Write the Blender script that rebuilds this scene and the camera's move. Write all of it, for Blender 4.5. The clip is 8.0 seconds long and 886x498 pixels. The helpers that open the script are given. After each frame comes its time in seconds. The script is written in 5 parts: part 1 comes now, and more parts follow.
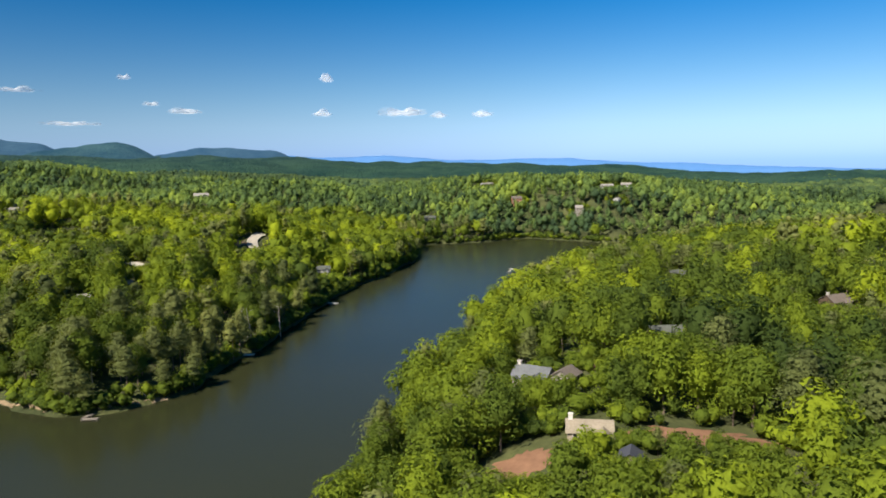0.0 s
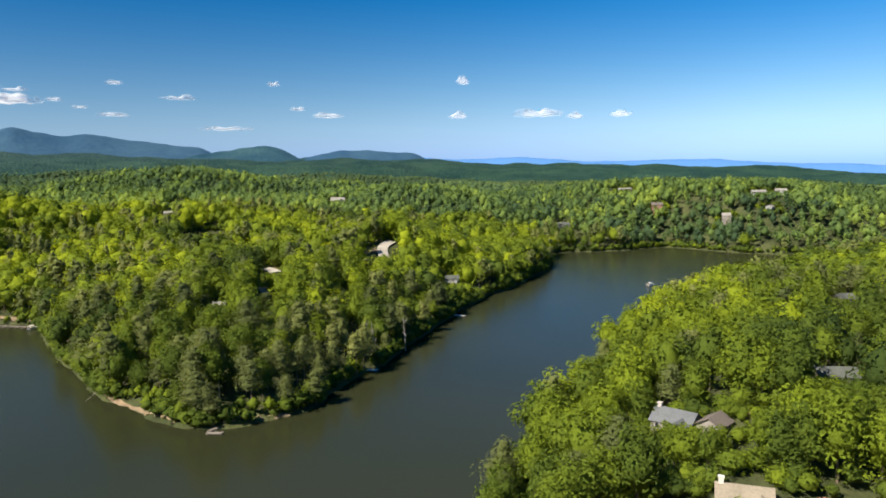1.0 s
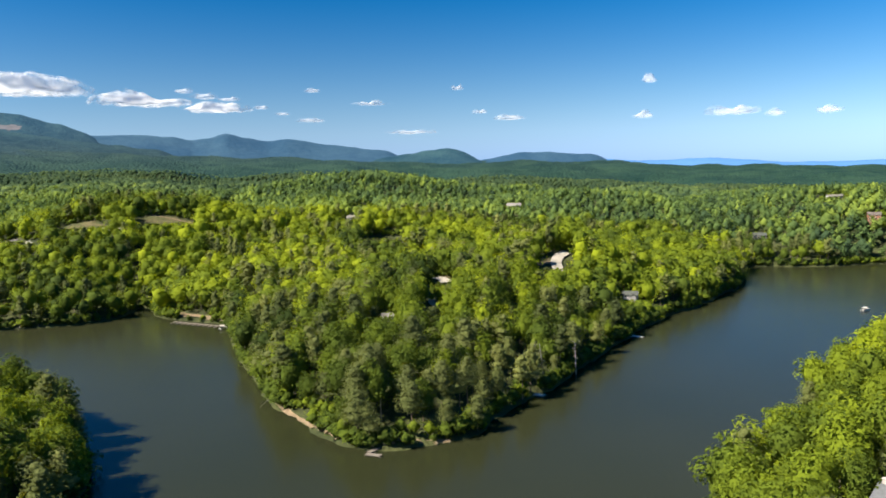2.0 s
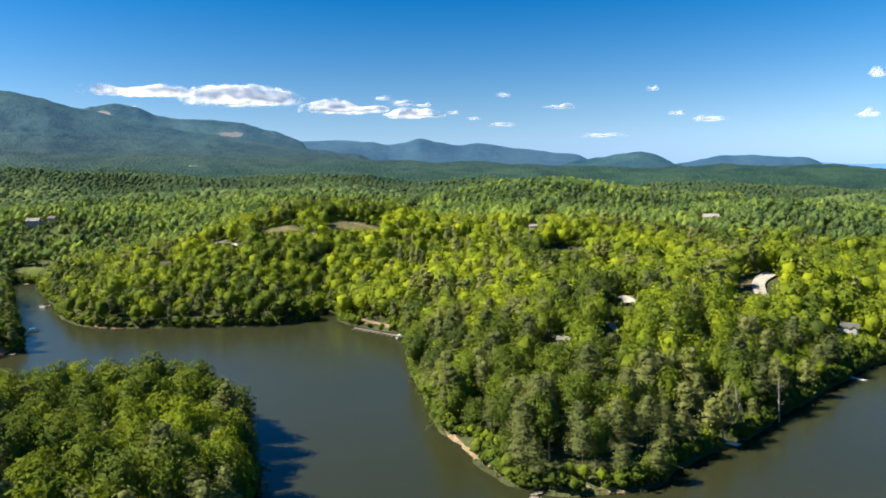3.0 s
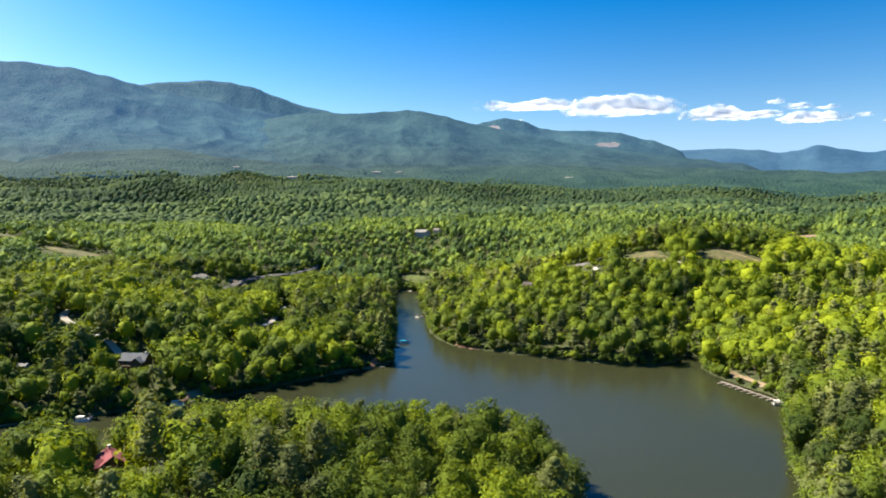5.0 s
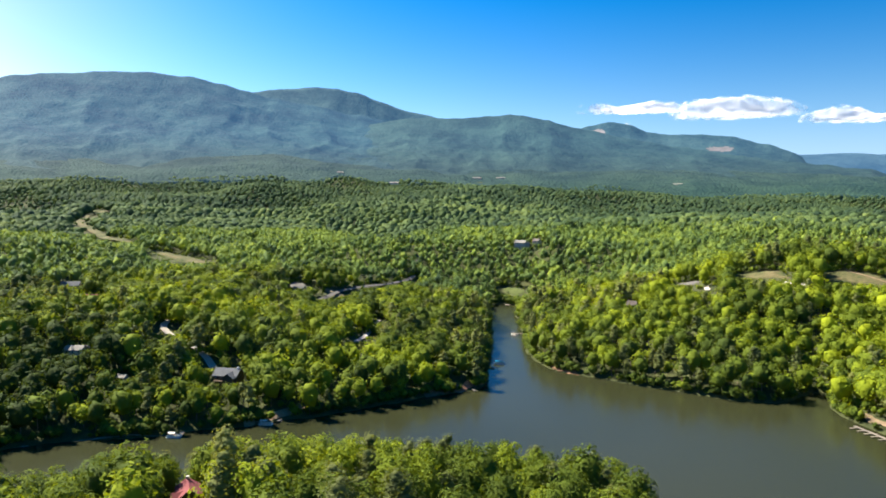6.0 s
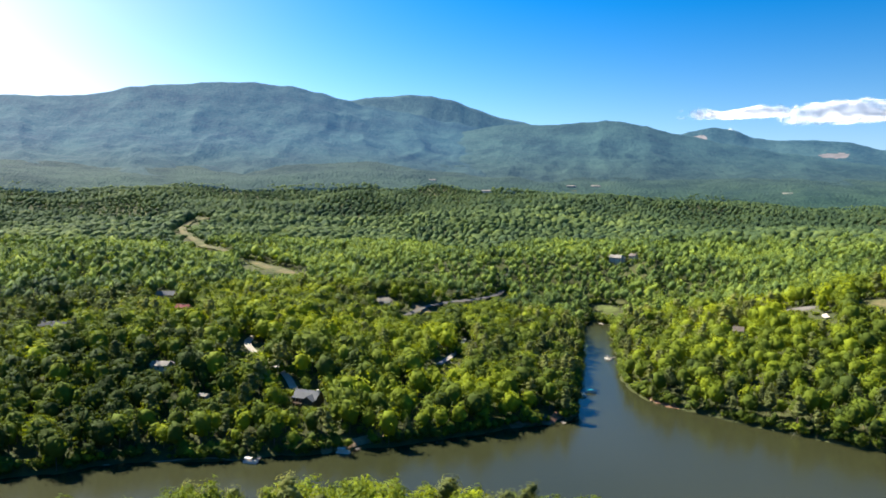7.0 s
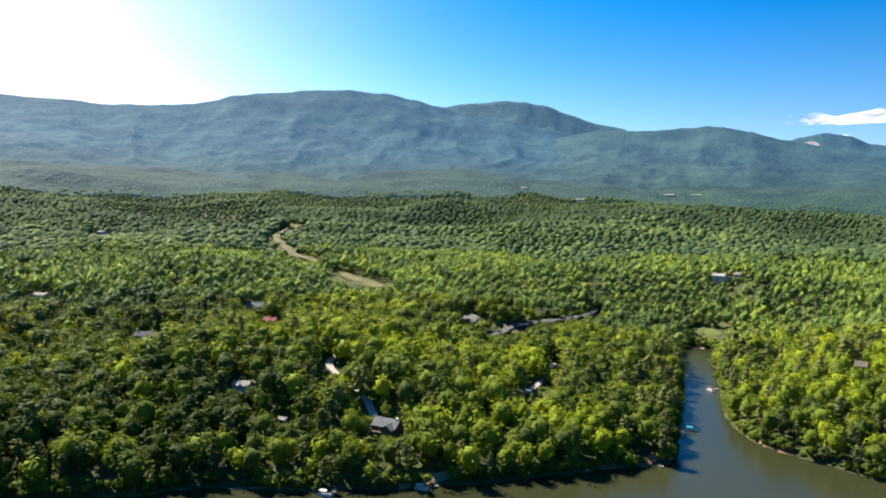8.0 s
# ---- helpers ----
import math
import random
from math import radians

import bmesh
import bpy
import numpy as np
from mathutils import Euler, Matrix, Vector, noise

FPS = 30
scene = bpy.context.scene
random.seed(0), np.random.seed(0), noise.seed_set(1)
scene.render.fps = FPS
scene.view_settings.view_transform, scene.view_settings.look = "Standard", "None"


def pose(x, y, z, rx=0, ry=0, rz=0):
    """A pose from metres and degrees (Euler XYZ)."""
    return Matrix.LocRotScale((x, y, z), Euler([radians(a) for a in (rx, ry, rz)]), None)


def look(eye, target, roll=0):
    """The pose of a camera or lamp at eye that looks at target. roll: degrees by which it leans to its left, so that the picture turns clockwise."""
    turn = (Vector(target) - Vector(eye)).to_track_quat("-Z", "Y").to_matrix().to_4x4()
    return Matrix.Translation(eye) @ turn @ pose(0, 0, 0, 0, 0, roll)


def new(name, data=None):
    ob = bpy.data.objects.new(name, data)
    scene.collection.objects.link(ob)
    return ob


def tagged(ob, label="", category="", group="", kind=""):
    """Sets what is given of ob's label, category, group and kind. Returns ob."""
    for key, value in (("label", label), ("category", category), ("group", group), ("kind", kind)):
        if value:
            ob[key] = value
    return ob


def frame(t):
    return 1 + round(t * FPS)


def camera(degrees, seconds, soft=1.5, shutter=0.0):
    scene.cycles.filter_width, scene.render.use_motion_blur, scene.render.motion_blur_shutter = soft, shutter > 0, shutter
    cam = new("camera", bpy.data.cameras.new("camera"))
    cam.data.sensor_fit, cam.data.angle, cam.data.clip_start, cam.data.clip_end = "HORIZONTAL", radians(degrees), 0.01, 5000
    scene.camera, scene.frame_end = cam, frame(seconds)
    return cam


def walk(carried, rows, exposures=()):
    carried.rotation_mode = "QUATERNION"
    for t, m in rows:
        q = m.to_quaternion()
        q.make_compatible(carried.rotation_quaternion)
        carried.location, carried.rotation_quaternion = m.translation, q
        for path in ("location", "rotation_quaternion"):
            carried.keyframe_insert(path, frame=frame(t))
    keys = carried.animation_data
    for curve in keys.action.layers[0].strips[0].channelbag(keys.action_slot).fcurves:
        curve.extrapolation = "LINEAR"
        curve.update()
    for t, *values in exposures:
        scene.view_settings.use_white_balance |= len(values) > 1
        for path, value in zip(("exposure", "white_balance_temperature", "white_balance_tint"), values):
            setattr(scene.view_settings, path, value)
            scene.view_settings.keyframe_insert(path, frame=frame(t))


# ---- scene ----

# ---------------------------------------------------------------- camera
cam = camera(62.7, 8.0, soft=1.75)
ROWS = [  # seconds, eye x y z, turn to the left, pitch, roll
    (0.0, -0.32, 5.79, 94.46, 3.03, -6.63, -0.89),
    (0.5, 0.29, 16.00, 97.13, 7.31, -6.60, -1.07),
    (1.0, -0.53, 25.56, 99.56, 13.57, -6.39, -1.03),
    (1.5, -1.52, 35.35, 102.32, 20.63, -6.24, -1.13),
    (3.0, -10.61, 66.70, 110.84, 42.36, -5.58, -0.91),
    (3.5, -16.33, 76.02, 113.84, 50.82, -5.31, -0.73),
    (4.0, -24.30, 85.98, 117.28, 59.63, -5.09, -0.66),
    (4.5, -33.22, 93.83, 120.41, 65.73, -4.85, -0.53),
    (5.0, -43.30, 100.27, 124.26, 71.22, -4.65, -0.34),
    (6.5, -77.79, 113.38, 136.51, 82.76, -4.17, 0.25),
    (7.0, -90.27, 116.47, 140.51, 86.43, -3.94, 0.43),
    (7.5, -102.56, 118.30, 145.14, 88.86, -3.79, 0.61),
    (8.0, -115.41, 119.51, 149.84, 93.64, -3.62, 0.95),
]
walk(cam, [(t, pose(x, y, z, 90 + pitch, 0, yaw) @ pose(0, 0, 0, 0, 0, roll)) for t, x, y, z, yaw, pitch, roll in ROWS],
     exposures=[(0.0, 0.90), (1.5, 1.08), (3.5, 1.47), (4.5, 1.61), (6.5, 1.69), (8.0, 1.68)])

# ---------------------------------------------------------------- sky and sun
SUN_LEFT, SUN_UP = 138.0, 44.0        # degrees to the left of +y, degrees above the horizon
world = bpy.data.worlds.new("sky")
scene.world = world
world.use_nodes = True
wn, wl = world.node_tree.nodes, world.node_tree.links
sky = wn.new("ShaderNodeTexSky")
sky.sky_type, sky.sun_disc = "NISHITA", False
sky.sun_elevation, sky.sun_rotation = radians(SUN_UP), radians(-SUN_LEFT)
sky.air_density, sky.dust_density, sky.ozone_density = 1.0, 0.35, 4.0
vivid = wn.new("ShaderNodeHueSaturation")
vivid.inputs["Hue"].default_value, vivid.inputs["Saturation"].default_value = 0.507, 1.56
wl.new(sky.outputs[0], vivid.inputs["Color"])


def world_math(op, a, b=None, c=None):
    node = wn.new("ShaderNodeMath")
    node.operation = op
    for socket, value in zip(node.inputs, (a, b, c)):
        if value is None:
            continue
        if isinstance(value, (int, float)):
            socket.default_value = value
        else:
            wl.new(value, socket)
    return node.outputs[0]


# the air whitens towards the horizon, most of all under the sun
way, split = wn.new("ShaderNodeTexCoord"), wn.new("ShaderNodeSeparateXYZ")
wl.new(way.outputs["Generated"], split.inputs[0])
thick = world_math("MULTIPLY", world_math("POWER", 2.718, world_math("MULTIPLY", world_math("MAXIMUM", split.outputs["Z"], 0.0), -12.5)), 0.86)
toward = wn.new("ShaderNodeVectorMath")
toward.operation = "DOT_PRODUCT"
toward.inputs[1].default_value = (-math.sin(radians(SUN_LEFT)), math.cos(radians(SUN_LEFT)), 0.25)
wl.new(way.outputs["Generated"], toward.inputs[0])
glare = world_math("POWER", world_math("MAXIMUM", toward.outputs["Value"], 0.0), 7.0)
grey, air, pale, blend = wn.new("ShaderNodeRGBToBW"), wn.new("ShaderNodeMix"), wn.new("ShaderNodeVectorMath"), wn.new("ShaderNodeMix")
wl.new(sky.outputs[0], grey.inputs[0])
air.data_type = blend.data_type = "RGBA"
air.inputs["A"].default_value, air.inputs["B"].default_value = (0.50, 0.95, 1.85, 1), (1.6, 1.55, 1.5, 1)
wl.new(world_math("MINIMUM", glare, 1.0), air.inputs["Factor"])
pale.operation = "SCALE"
wl.new(air.outputs["Result"], pale.inputs[0]), wl.new(grey.outputs[0], pale.inputs["Scale"])
wl.new(world_math("MINIMUM", world_math("ADD", thick, world_math("MULTIPLY", glare, 0.7)), 1.0), blend.inputs["Factor"])
wl.new(vivid.outputs[0], blend.inputs["A"]), wl.new(pale.outputs[0], blend.inputs["B"])
# scattered light is strongest along the sun's line and weakest square to it
square = world_math("MULTIPLY_ADD", world_math("MULTIPLY", toward.outputs["Value"], toward.outputs["Value"]), 0.42, 0.76)
scattered = wn.new("ShaderNodeVectorMath")
scattered.operation = "SCALE"
wl.new(blend.outputs["Result"], scattered.inputs[0]), wl.new(world_math("MINIMUM", square, 1.05), scattered.inputs["Scale"])
wl.new(scattered.outputs[0], wn["Background"].inputs["Color"])
wn["Background"].inputs["Strength"].default_value = 0.060
sun = new("sun", bpy.data.lights.new("sun", "SUN"))
sun.data.energy, sun.data.angle, sun.data.color = 5.0, radians(0.55), (1.0, 0.93, 0.80)
to_sun = Vector((-math.sin(radians(SUN_LEFT)) * math.cos(radians(SUN_UP)), math.cos(radians(SUN_LEFT)) * math.cos(radians(SUN_UP)), math.sin(radians(SUN_UP))))
sun.matrix_world = look(to_sun * 800, (0, 0, 0))


# ---------------------------------------------------------------- materials
def mat(name, colour, rough=0.8, spread=0.25, scale=0.5, bump=0.0, metal=0.0, spec=0.08, detail=4.0):
    """A plain surface with variation at two scales. scale: features per metre."""
    m = bpy.data.materials.new(name)
    m.use_nodes = True
    n, l = m.node_tree.nodes, m.node_tree.links
    p = n["Principled BSDF"]
    p.inputs["Roughness"].default_value, p.inputs["Metallic"].default_value = rough, metal
    p.inputs["Specular IOR Level"].default_value = spec
    geo = n.new("ShaderNodeNewGeometry")
    fine, broad = n.new("ShaderNodeTexNoise"), n.new("ShaderNodeTexNoise")
    fine.inputs["Scale"].default_value, fine.inputs["Detail"].default_value = scale, detail
    broad.inputs["Scale"].default_value, broad.inputs["Detail"].default_value = scale * 0.13, 3
    for t in (fine, broad):
        l.new(geo.outputs["Position"], t.inputs["Vector"])
    both = n.new("ShaderNodeMath")
    both.operation = "ADD"
    l.new(fine.outputs["Fac"], both.inputs[0]), l.new(broad.outputs["Fac"], both.inputs[1])
    ramp = n.new("ShaderNodeMapRange")
    ramp.inputs["From Min"].default_value, ramp.inputs["From Max"].default_value = 0.7, 1.3
    ramp.inputs["To Min"].default_value, ramp.inputs["To Max"].default_value = 1 - spread, 1 + spread
    l.new(both.outputs[0], ramp.inputs["Value"])
    mul = n.new("ShaderNodeVectorMath")
    mul.operation = "SCALE"
    mul.inputs[0].default_value = colour
    l.new(ramp.outputs[0], mul.inputs["Scale"])
    l.new(mul.outputs[0], p.inputs["Base Color"])
    if bump:
        b = n.new("ShaderNodeBump")
        b.inputs["Distance"].default_value = bump
        l.new(fine.outputs["Fac"], b.inputs["Height"]), l.new(b.outputs[0], p.inputs["Normal"])
    return m


def woods(name, dark, light, scale, bump, haze_glow=None, low=None, haze_from=150, haze_to=430):
    """Far wooded ground: crowns too small to tell apart. Distance haze is put in as emission. low: the dark and light
    tone and emission of the lower slopes, with less haze in them.
    """
    m = bpy.data.materials.new(name)
    m.use_nodes = True
    n, l = m.node_tree.nodes, m.node_tree.links
    p = n["Principled BSDF"]
    p.inputs["Roughness"].default_value, p.inputs["Specular IOR Level"].default_value = 0.95, 0.1
    geo = n.new("ShaderNodeNewGeometry")
    cell, broad, grain = n.new("ShaderNodeTexVoronoi"), n.new("ShaderNodeTexNoise"), n.new("ShaderNodeTexNoise")
    cell.inputs["Scale"].default_value = scale
    broad.inputs["Scale"].default_value, broad.inputs["Detail"].default_value = scale * 0.06, 5
    grain.inputs["Scale"].default_value, grain.inputs["Detail"].default_value = scale * 0.6, 4
    for t in (cell, broad, grain):
        l.new(geo.outputs["Position"], t.inputs["Vector"])
    add = n.new("ShaderNodeMath")
    add.operation = "MULTIPLY_ADD"
    add.inputs[1].default_value = 0.6
    l.new(grain.outputs["Fac"], add.inputs[0]), l.new(broad.outputs["Fac"], add.inputs[2])
    ramp = n.new("ShaderNodeMapRange")
    ramp.inputs["From Min"].default_value, ramp.inputs["From Max"].default_value = 0.60, 1.00
    l.new(add.outputs[0], ramp.inputs["Value"])
    mix = n.new("ShaderNodeMix")
    mix.data_type = "RGBA"
    mix.inputs["A"].default_value, mix.inputs["B"].default_value = (*dark, 1), (*light, 1)
    l.new(ramp.outputs[0], mix.inputs["Factor"])
    l.new(mix.outputs["Result"], p.inputs["Base Color"])
    # bluer tones and more emission higher up stand in for thicker haze
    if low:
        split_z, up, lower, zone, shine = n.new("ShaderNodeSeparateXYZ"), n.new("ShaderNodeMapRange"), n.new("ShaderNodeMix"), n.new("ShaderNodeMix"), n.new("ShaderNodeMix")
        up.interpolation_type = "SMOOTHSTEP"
        up.inputs["From Min"].default_value, up.inputs["From Max"].default_value = haze_from, haze_to
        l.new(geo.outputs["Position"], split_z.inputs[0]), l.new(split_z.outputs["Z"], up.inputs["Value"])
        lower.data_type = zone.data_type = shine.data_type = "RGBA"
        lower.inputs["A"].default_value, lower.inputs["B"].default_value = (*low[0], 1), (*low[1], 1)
        shine.inputs["A"].default_value, shine.inputs["B"].default_value = (*low[2], 1), (*haze_glow, 1)
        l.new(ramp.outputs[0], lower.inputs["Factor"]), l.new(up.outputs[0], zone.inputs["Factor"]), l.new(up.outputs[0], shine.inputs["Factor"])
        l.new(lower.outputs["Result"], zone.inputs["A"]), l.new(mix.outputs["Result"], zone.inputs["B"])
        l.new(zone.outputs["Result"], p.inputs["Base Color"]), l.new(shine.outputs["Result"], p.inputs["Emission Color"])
    b = n.new("ShaderNodeBump")
    b.inputs["Distance"].default_value, b.inputs["Strength"].default_value = bump, 1.0
    b.invert = True
    l.new(cell.outputs["Distance"], b.inputs["Height"]), l.new(b.outputs[0], p.inputs["Normal"])
    if haze_glow:
        p.inputs["Emission Color"].default_value, p.inputs["Emission Strength"].default_value = (*haze_glow, 1), 1.0
    return m


def leaves(name, tones, through_light=0.35, grain=0.9):
    """Foliage: the tone of each tree runs over the colours given; some light passes through the leaves."""
    m = bpy.data.materials.new(name)
    m.use_nodes = True
    n, l = m.node_tree.nodes, m.node_tree.links
    p, out = n["Principled BSDF"], n["Material Output"]
    p.inputs["Roughness"].default_value, p.inputs["Specular IOR Level"].default_value = 0.7, 0.05
    tone, geo = n.new("ShaderNodeAttribute"), n.new("ShaderNodeNewGeometry")
    tone.attribute_name = "tone"
    info = n.new("ShaderNodeObjectInfo")
    patch = n.new("ShaderNodeTexNoise")
    patch.inputs["Scale"].default_value, patch.inputs["Detail"].default_value = 0.02, 3
    l.new(geo.outputs["Position"], patch.inputs["Vector"])
    val = n.new("ShaderNodeMath")
    val.operation = "MULTIPLY_ADD"
    val.inputs[1].default_value = 0.12
    l.new(geo.outputs["Random Per Island"], val.inputs[0]), l.new(tone.outputs["Fac"], val.inputs[2])
    val2 = n.new("ShaderNodeMath")
    val2.operation = "MULTIPLY_ADD"
    val2.inputs[1].default_value = 0.5
    l.new(patch.outputs["Fac"], val2.inputs[0]), l.new(val.outputs[0], val2.inputs[2])
    val3 = n.new("ShaderNodeMath")
    val3.operation = "MULTIPLY_ADD"
    val3.inputs[1].default_value = 0.12
    l.new(info.outputs["Random"], val3.inputs[0]), l.new(val2.outputs[0], val3.inputs[2])
    norm = n.new("ShaderNodeMapRange")
    norm.inputs["From Min"].default_value, norm.inputs["From Max"].default_value = 0.25, 1.6
    l.new(val3.outputs[0], norm.inputs["Value"])
    ramp = n.new("ShaderNodeValToRGB")
    els = ramp.color_ramp.elements
    while len(els) < len(tones):
        els.new(0.5)
    for i, c in enumerate(tones):
        els[i].position, els[i].color = i / (len(tones) - 1), (*c, 1)
    l.new(norm.outputs[0], ramp.inputs["Fac"])
    l.new(ramp.outputs[0], p.inputs["Base Color"])
    clump, rel = n.new("ShaderNodeTexNoise"), n.new("ShaderNodeBump")
    clump.inputs["Scale"].default_value, clump.inputs["Detail"].default_value, clump.inputs["Roughness"].default_value = grain, 4, 0.7
    l.new(geo.outputs["Position"], clump.inputs["Vector"])
    rel.inputs["Distance"].default_value, rel.inputs["Strength"].default_value = 0.6 / grain, 0.85
    l.new(clump.outputs["Fac"], rel.inputs["Height"]), l.new(rel.outputs[0], p.inputs["Normal"])
    fine = n.new("ShaderNodeMath")
    fine.operation = "MULTIPLY_ADD"
    fine.inputs[1].default_value = 0.5
    l.new(clump.outputs["Fac"], fine.inputs[0]), l.new(val3.outputs[0], fine.inputs[2])
    l.new(fine.outputs[0], norm.inputs["Value"])
    norm.inputs["From Min"].default_value, norm.inputs["From Max"].default_value = 0.5, 1.75
    tr, mix = n.new("ShaderNodeBsdfTranslucent"), n.new("ShaderNodeMixShader")
    warm = n.new("ShaderNodeVectorMath")
    warm.operation = "MULTIPLY"
    warm.inputs[1].default_value = (1.8, 1.6, 0.38)
    l.new(ramp.outputs[0], warm.inputs[0]), l.new(warm.outputs[0], tr.inputs["Color"]), l.new(rel.outputs[0], tr.inputs["Normal"])
    mix.inputs[0].default_value = through_light
    l.new(p.outputs[0], mix.inputs[1]), l.new(tr.outputs[0], mix.inputs[2])
    l.new(mix.outputs[0], out.inputs["Surface"])
    return m


M_LEAF = leaves("broadleaf_foliage", [(0.039, 0.061, 0.014), (0.089, 0.124, 0.015), (0.160, 0.206, 0.015), (0.244, 0.292, 0.014)], 0.28, 1.3)
M_PINE = leaves("pine_foliage", [(0.058, 0.074, 0.026), (0.128, 0.146, 0.046), (0.208, 0.222, 0.066)], 0.28, 1.3)
# farther woods get bluer, paler greens: distance haze put into the leaf colour
M_MID = leaves("hazed_hill_foliage", [(0.044, 0.075, 0.035), (0.091, 0.142, 0.042), (0.151, 0.211, 0.045), (0.220, 0.284, 0.047)], 0.24, 0.9)
M_FAR = leaves("hazed_far_foliage", [(0.040, 0.073, 0.045), (0.064, 0.107, 0.054), (0.086, 0.131, 0.060), (0.110, 0.154, 0.063)], 0.50, 0.4)
M_UPLAND = leaves("hazed_upland_foliage", [(0.042, 0.075, 0.040), (0.074, 0.118, 0.047), (0.110, 0.158, 0.053), (0.150, 0.200, 0.056)], 0.34, 0.5)
M_BARK = mat("bark", (0.16, 0.12, 0.09), 0.9, 0.35, 2.0)
M_PALEBARK = mat("pale_dead_wood", (0.30, 0.27, 0.23), 0.9, 0.2, 2.0)
M_GROUND = woods("forest_floor", (0.036, 0.044, 0.018), (0.078, 0.084, 0.032), 0.5, 0.25)
M_GRASS = mat("mown_grass", (0.080, 0.098, 0.030), 0.95, 0.3, 0.25)
M_DRYGRASS = woods("dry_grass", (0.045, 0.060, 0.020), (0.150, 0.120, 0.060), 0.7, 0.05)
M_CLAY = mat("red_clay", (0.205, 0.112, 0.068), 0.95, 0.25, 0.3)
M_SAND = mat("sandy_bank", (0.205, 0.150, 0.092), 0.95, 0.3, 0.4)
M_CONCRETE = mat("concrete_drive", (0.36, 0.325, 0.27), 0.9, 0.12, 0.4)
M_ASPHALT = mat("worn_asphalt", (0.115, 0.107, 0.096), 0.9, 0.15, 0.4)
M_WOOD = mat("weathered_dock_wood", (0.20, 0.17, 0.14), 0.85, 0.25, 2.0)
M_WHITE = mat("white_paint", (0.58, 0.54, 0.47), 0.5, 0.08, 1.0)
M_GLASS = mat("dark_window_glass", (0.03, 0.035, 0.04), 0.08, 0.1, 1.0, spec=0.6)
M_BRICK = mat("chimney_masonry", (0.45, 0.40, 0.36), 0.9, 0.2, 3.0)
M_TEAL = mat("teal_canvas", (0.04, 0.42, 0.46), 0.7, 0.1, 1.0)
M_METAL = mat("aluminium", (0.6, 0.6, 0.6), 0.35, 0.05, 1.0, metal=1.0)
M_RUBBER = mat("dark_upholstery", (0.06, 0.06, 0.07), 0.7, 0.1, 1.0)


def water_material():
    m = bpy.data.materials.new("lake_water")
    m.use_nodes = True
    n, l = m.node_tree.nodes, m.node_tree.links
    p = n["Principled BSDF"]
    p.inputs["Roughness"].default_value, p.inputs["IOR"].default_value = 0.22, 1.33
    p.inputs["Specular IOR Level"].default_value = 0.34
    geo, silt = n.new("ShaderNodeNewGeometry"), n.new("ShaderNodeTexNoise")
    silt.inputs["Scale"].default_value, silt.inputs["Detail"].default_value = 0.006, 4
    l.new(geo.outputs["Position"], silt.inputs["Vector"])
    ramp = n.new("ShaderNodeValToRGB")
    ramp.color_ramp.elements[0].position, ramp.color_ramp.elements[1].position = 0.3, 0.7
    ramp.color_ramp.elements[0].color, ramp.color_ramp.elements[1].color = (0.021, 0.024, 0.010, 1), (0.028, 0.030, 0.013, 1)
    l.new(silt.outputs["Fac"], ramp.inputs["Fac"]), l.new(ramp.outputs[0], p.inputs["Base Color"])
    rip = n.new("ShaderNodeTexNoise")
    rip.inputs["Scale"].default_value, rip.inputs["Detail"].default_value = 0.45, 5
    l.new(geo.outputs["Position"], rip.inputs["Vector"])
    b = n.new("ShaderNodeBump")
    b.inputs["Distance"].default_value, b.inputs["Strength"].default_value = 0.06, 0.5
    l.new(rip.outputs["Fac"], b.inputs["Height"]), l.new(b.outputs[0], p.inputs["Normal"])
    return m


M_WATER = water_material()


# ---------------------------------------------------------------- the lie of the land
def smooth(a, b, v):
    s = np.clip((v - a) / (b - a), 0, 1)
    return s * s * (3 - 2 * s)


def vnoise(x, y, size, seed):
    """Value noise from -1 to 1."""
    u, v = np.asarray(x, float) / size, np.asarray(y, float) / size
    i, j = np.floor(u), np.floor(v)
    f, g = u - i, v - j
    f, g = f * f * (3 - 2 * f), g * g * (3 - 2 * g)

    def corner(a, b):
        h = np.sin(a * 127.1 + b * 311.7 + seed * 74.7) * 43758.5453
        return (h - np.floor(h)) * 2 - 1

    return (corner(i, j) * (1 - f) + corner(i + 1, j) * f) * (1 - g) + (corner(i, j + 1) * (1 - f) + corner(i + 1, j + 1) * f) * g


# the shores of the lake, metre by metre from bank to bank
EAST_BANK = [(-26, -420), (-20, -100), (-22, 20), (-30, 100), (-36, 170), (-35, 225), (-28, 290), (-13, 357), (3, 432), (20, 500), (54, 572), (110, 650), (190, 715), (330, 745)]
FAR_BANK = [(345, 860), (230, 868), (150, 862), (110, 888), (62, 928), (46, 926), (-12, 874), (-66, 868), (-74, 850), (-64, 775), (-66, 728), (-84, 614), (-100, 570), (-109, 505), (-113, 428), (-118, 357), (-125, 310), (-127, 289)]
POINT = [(-146, 275), (-162, 269), (-185, 276), (-226, 297), (-268, 332), (-307, 361), (-341, 391), (-374, 424), (-423, 423), (-447, 427), (-482, 444), (-490, 446), (-476, 420), (-466, 396), (-508, 353), (-551, 313), (-582, 293), (-615, 287)]
COVE = [(-645, 292), (-702, 309), (-760, 323), (-830, 340), (-890, 362), (-914, 334), (-842, 309), (-700, 275), (-586, 242), (-543, 232), (-530, 204), (-522, 178), (-499, 120), (-489, 87), (-479, 40), (-474, -38), (-458, -62), (-450, -130), (-445, -420)]
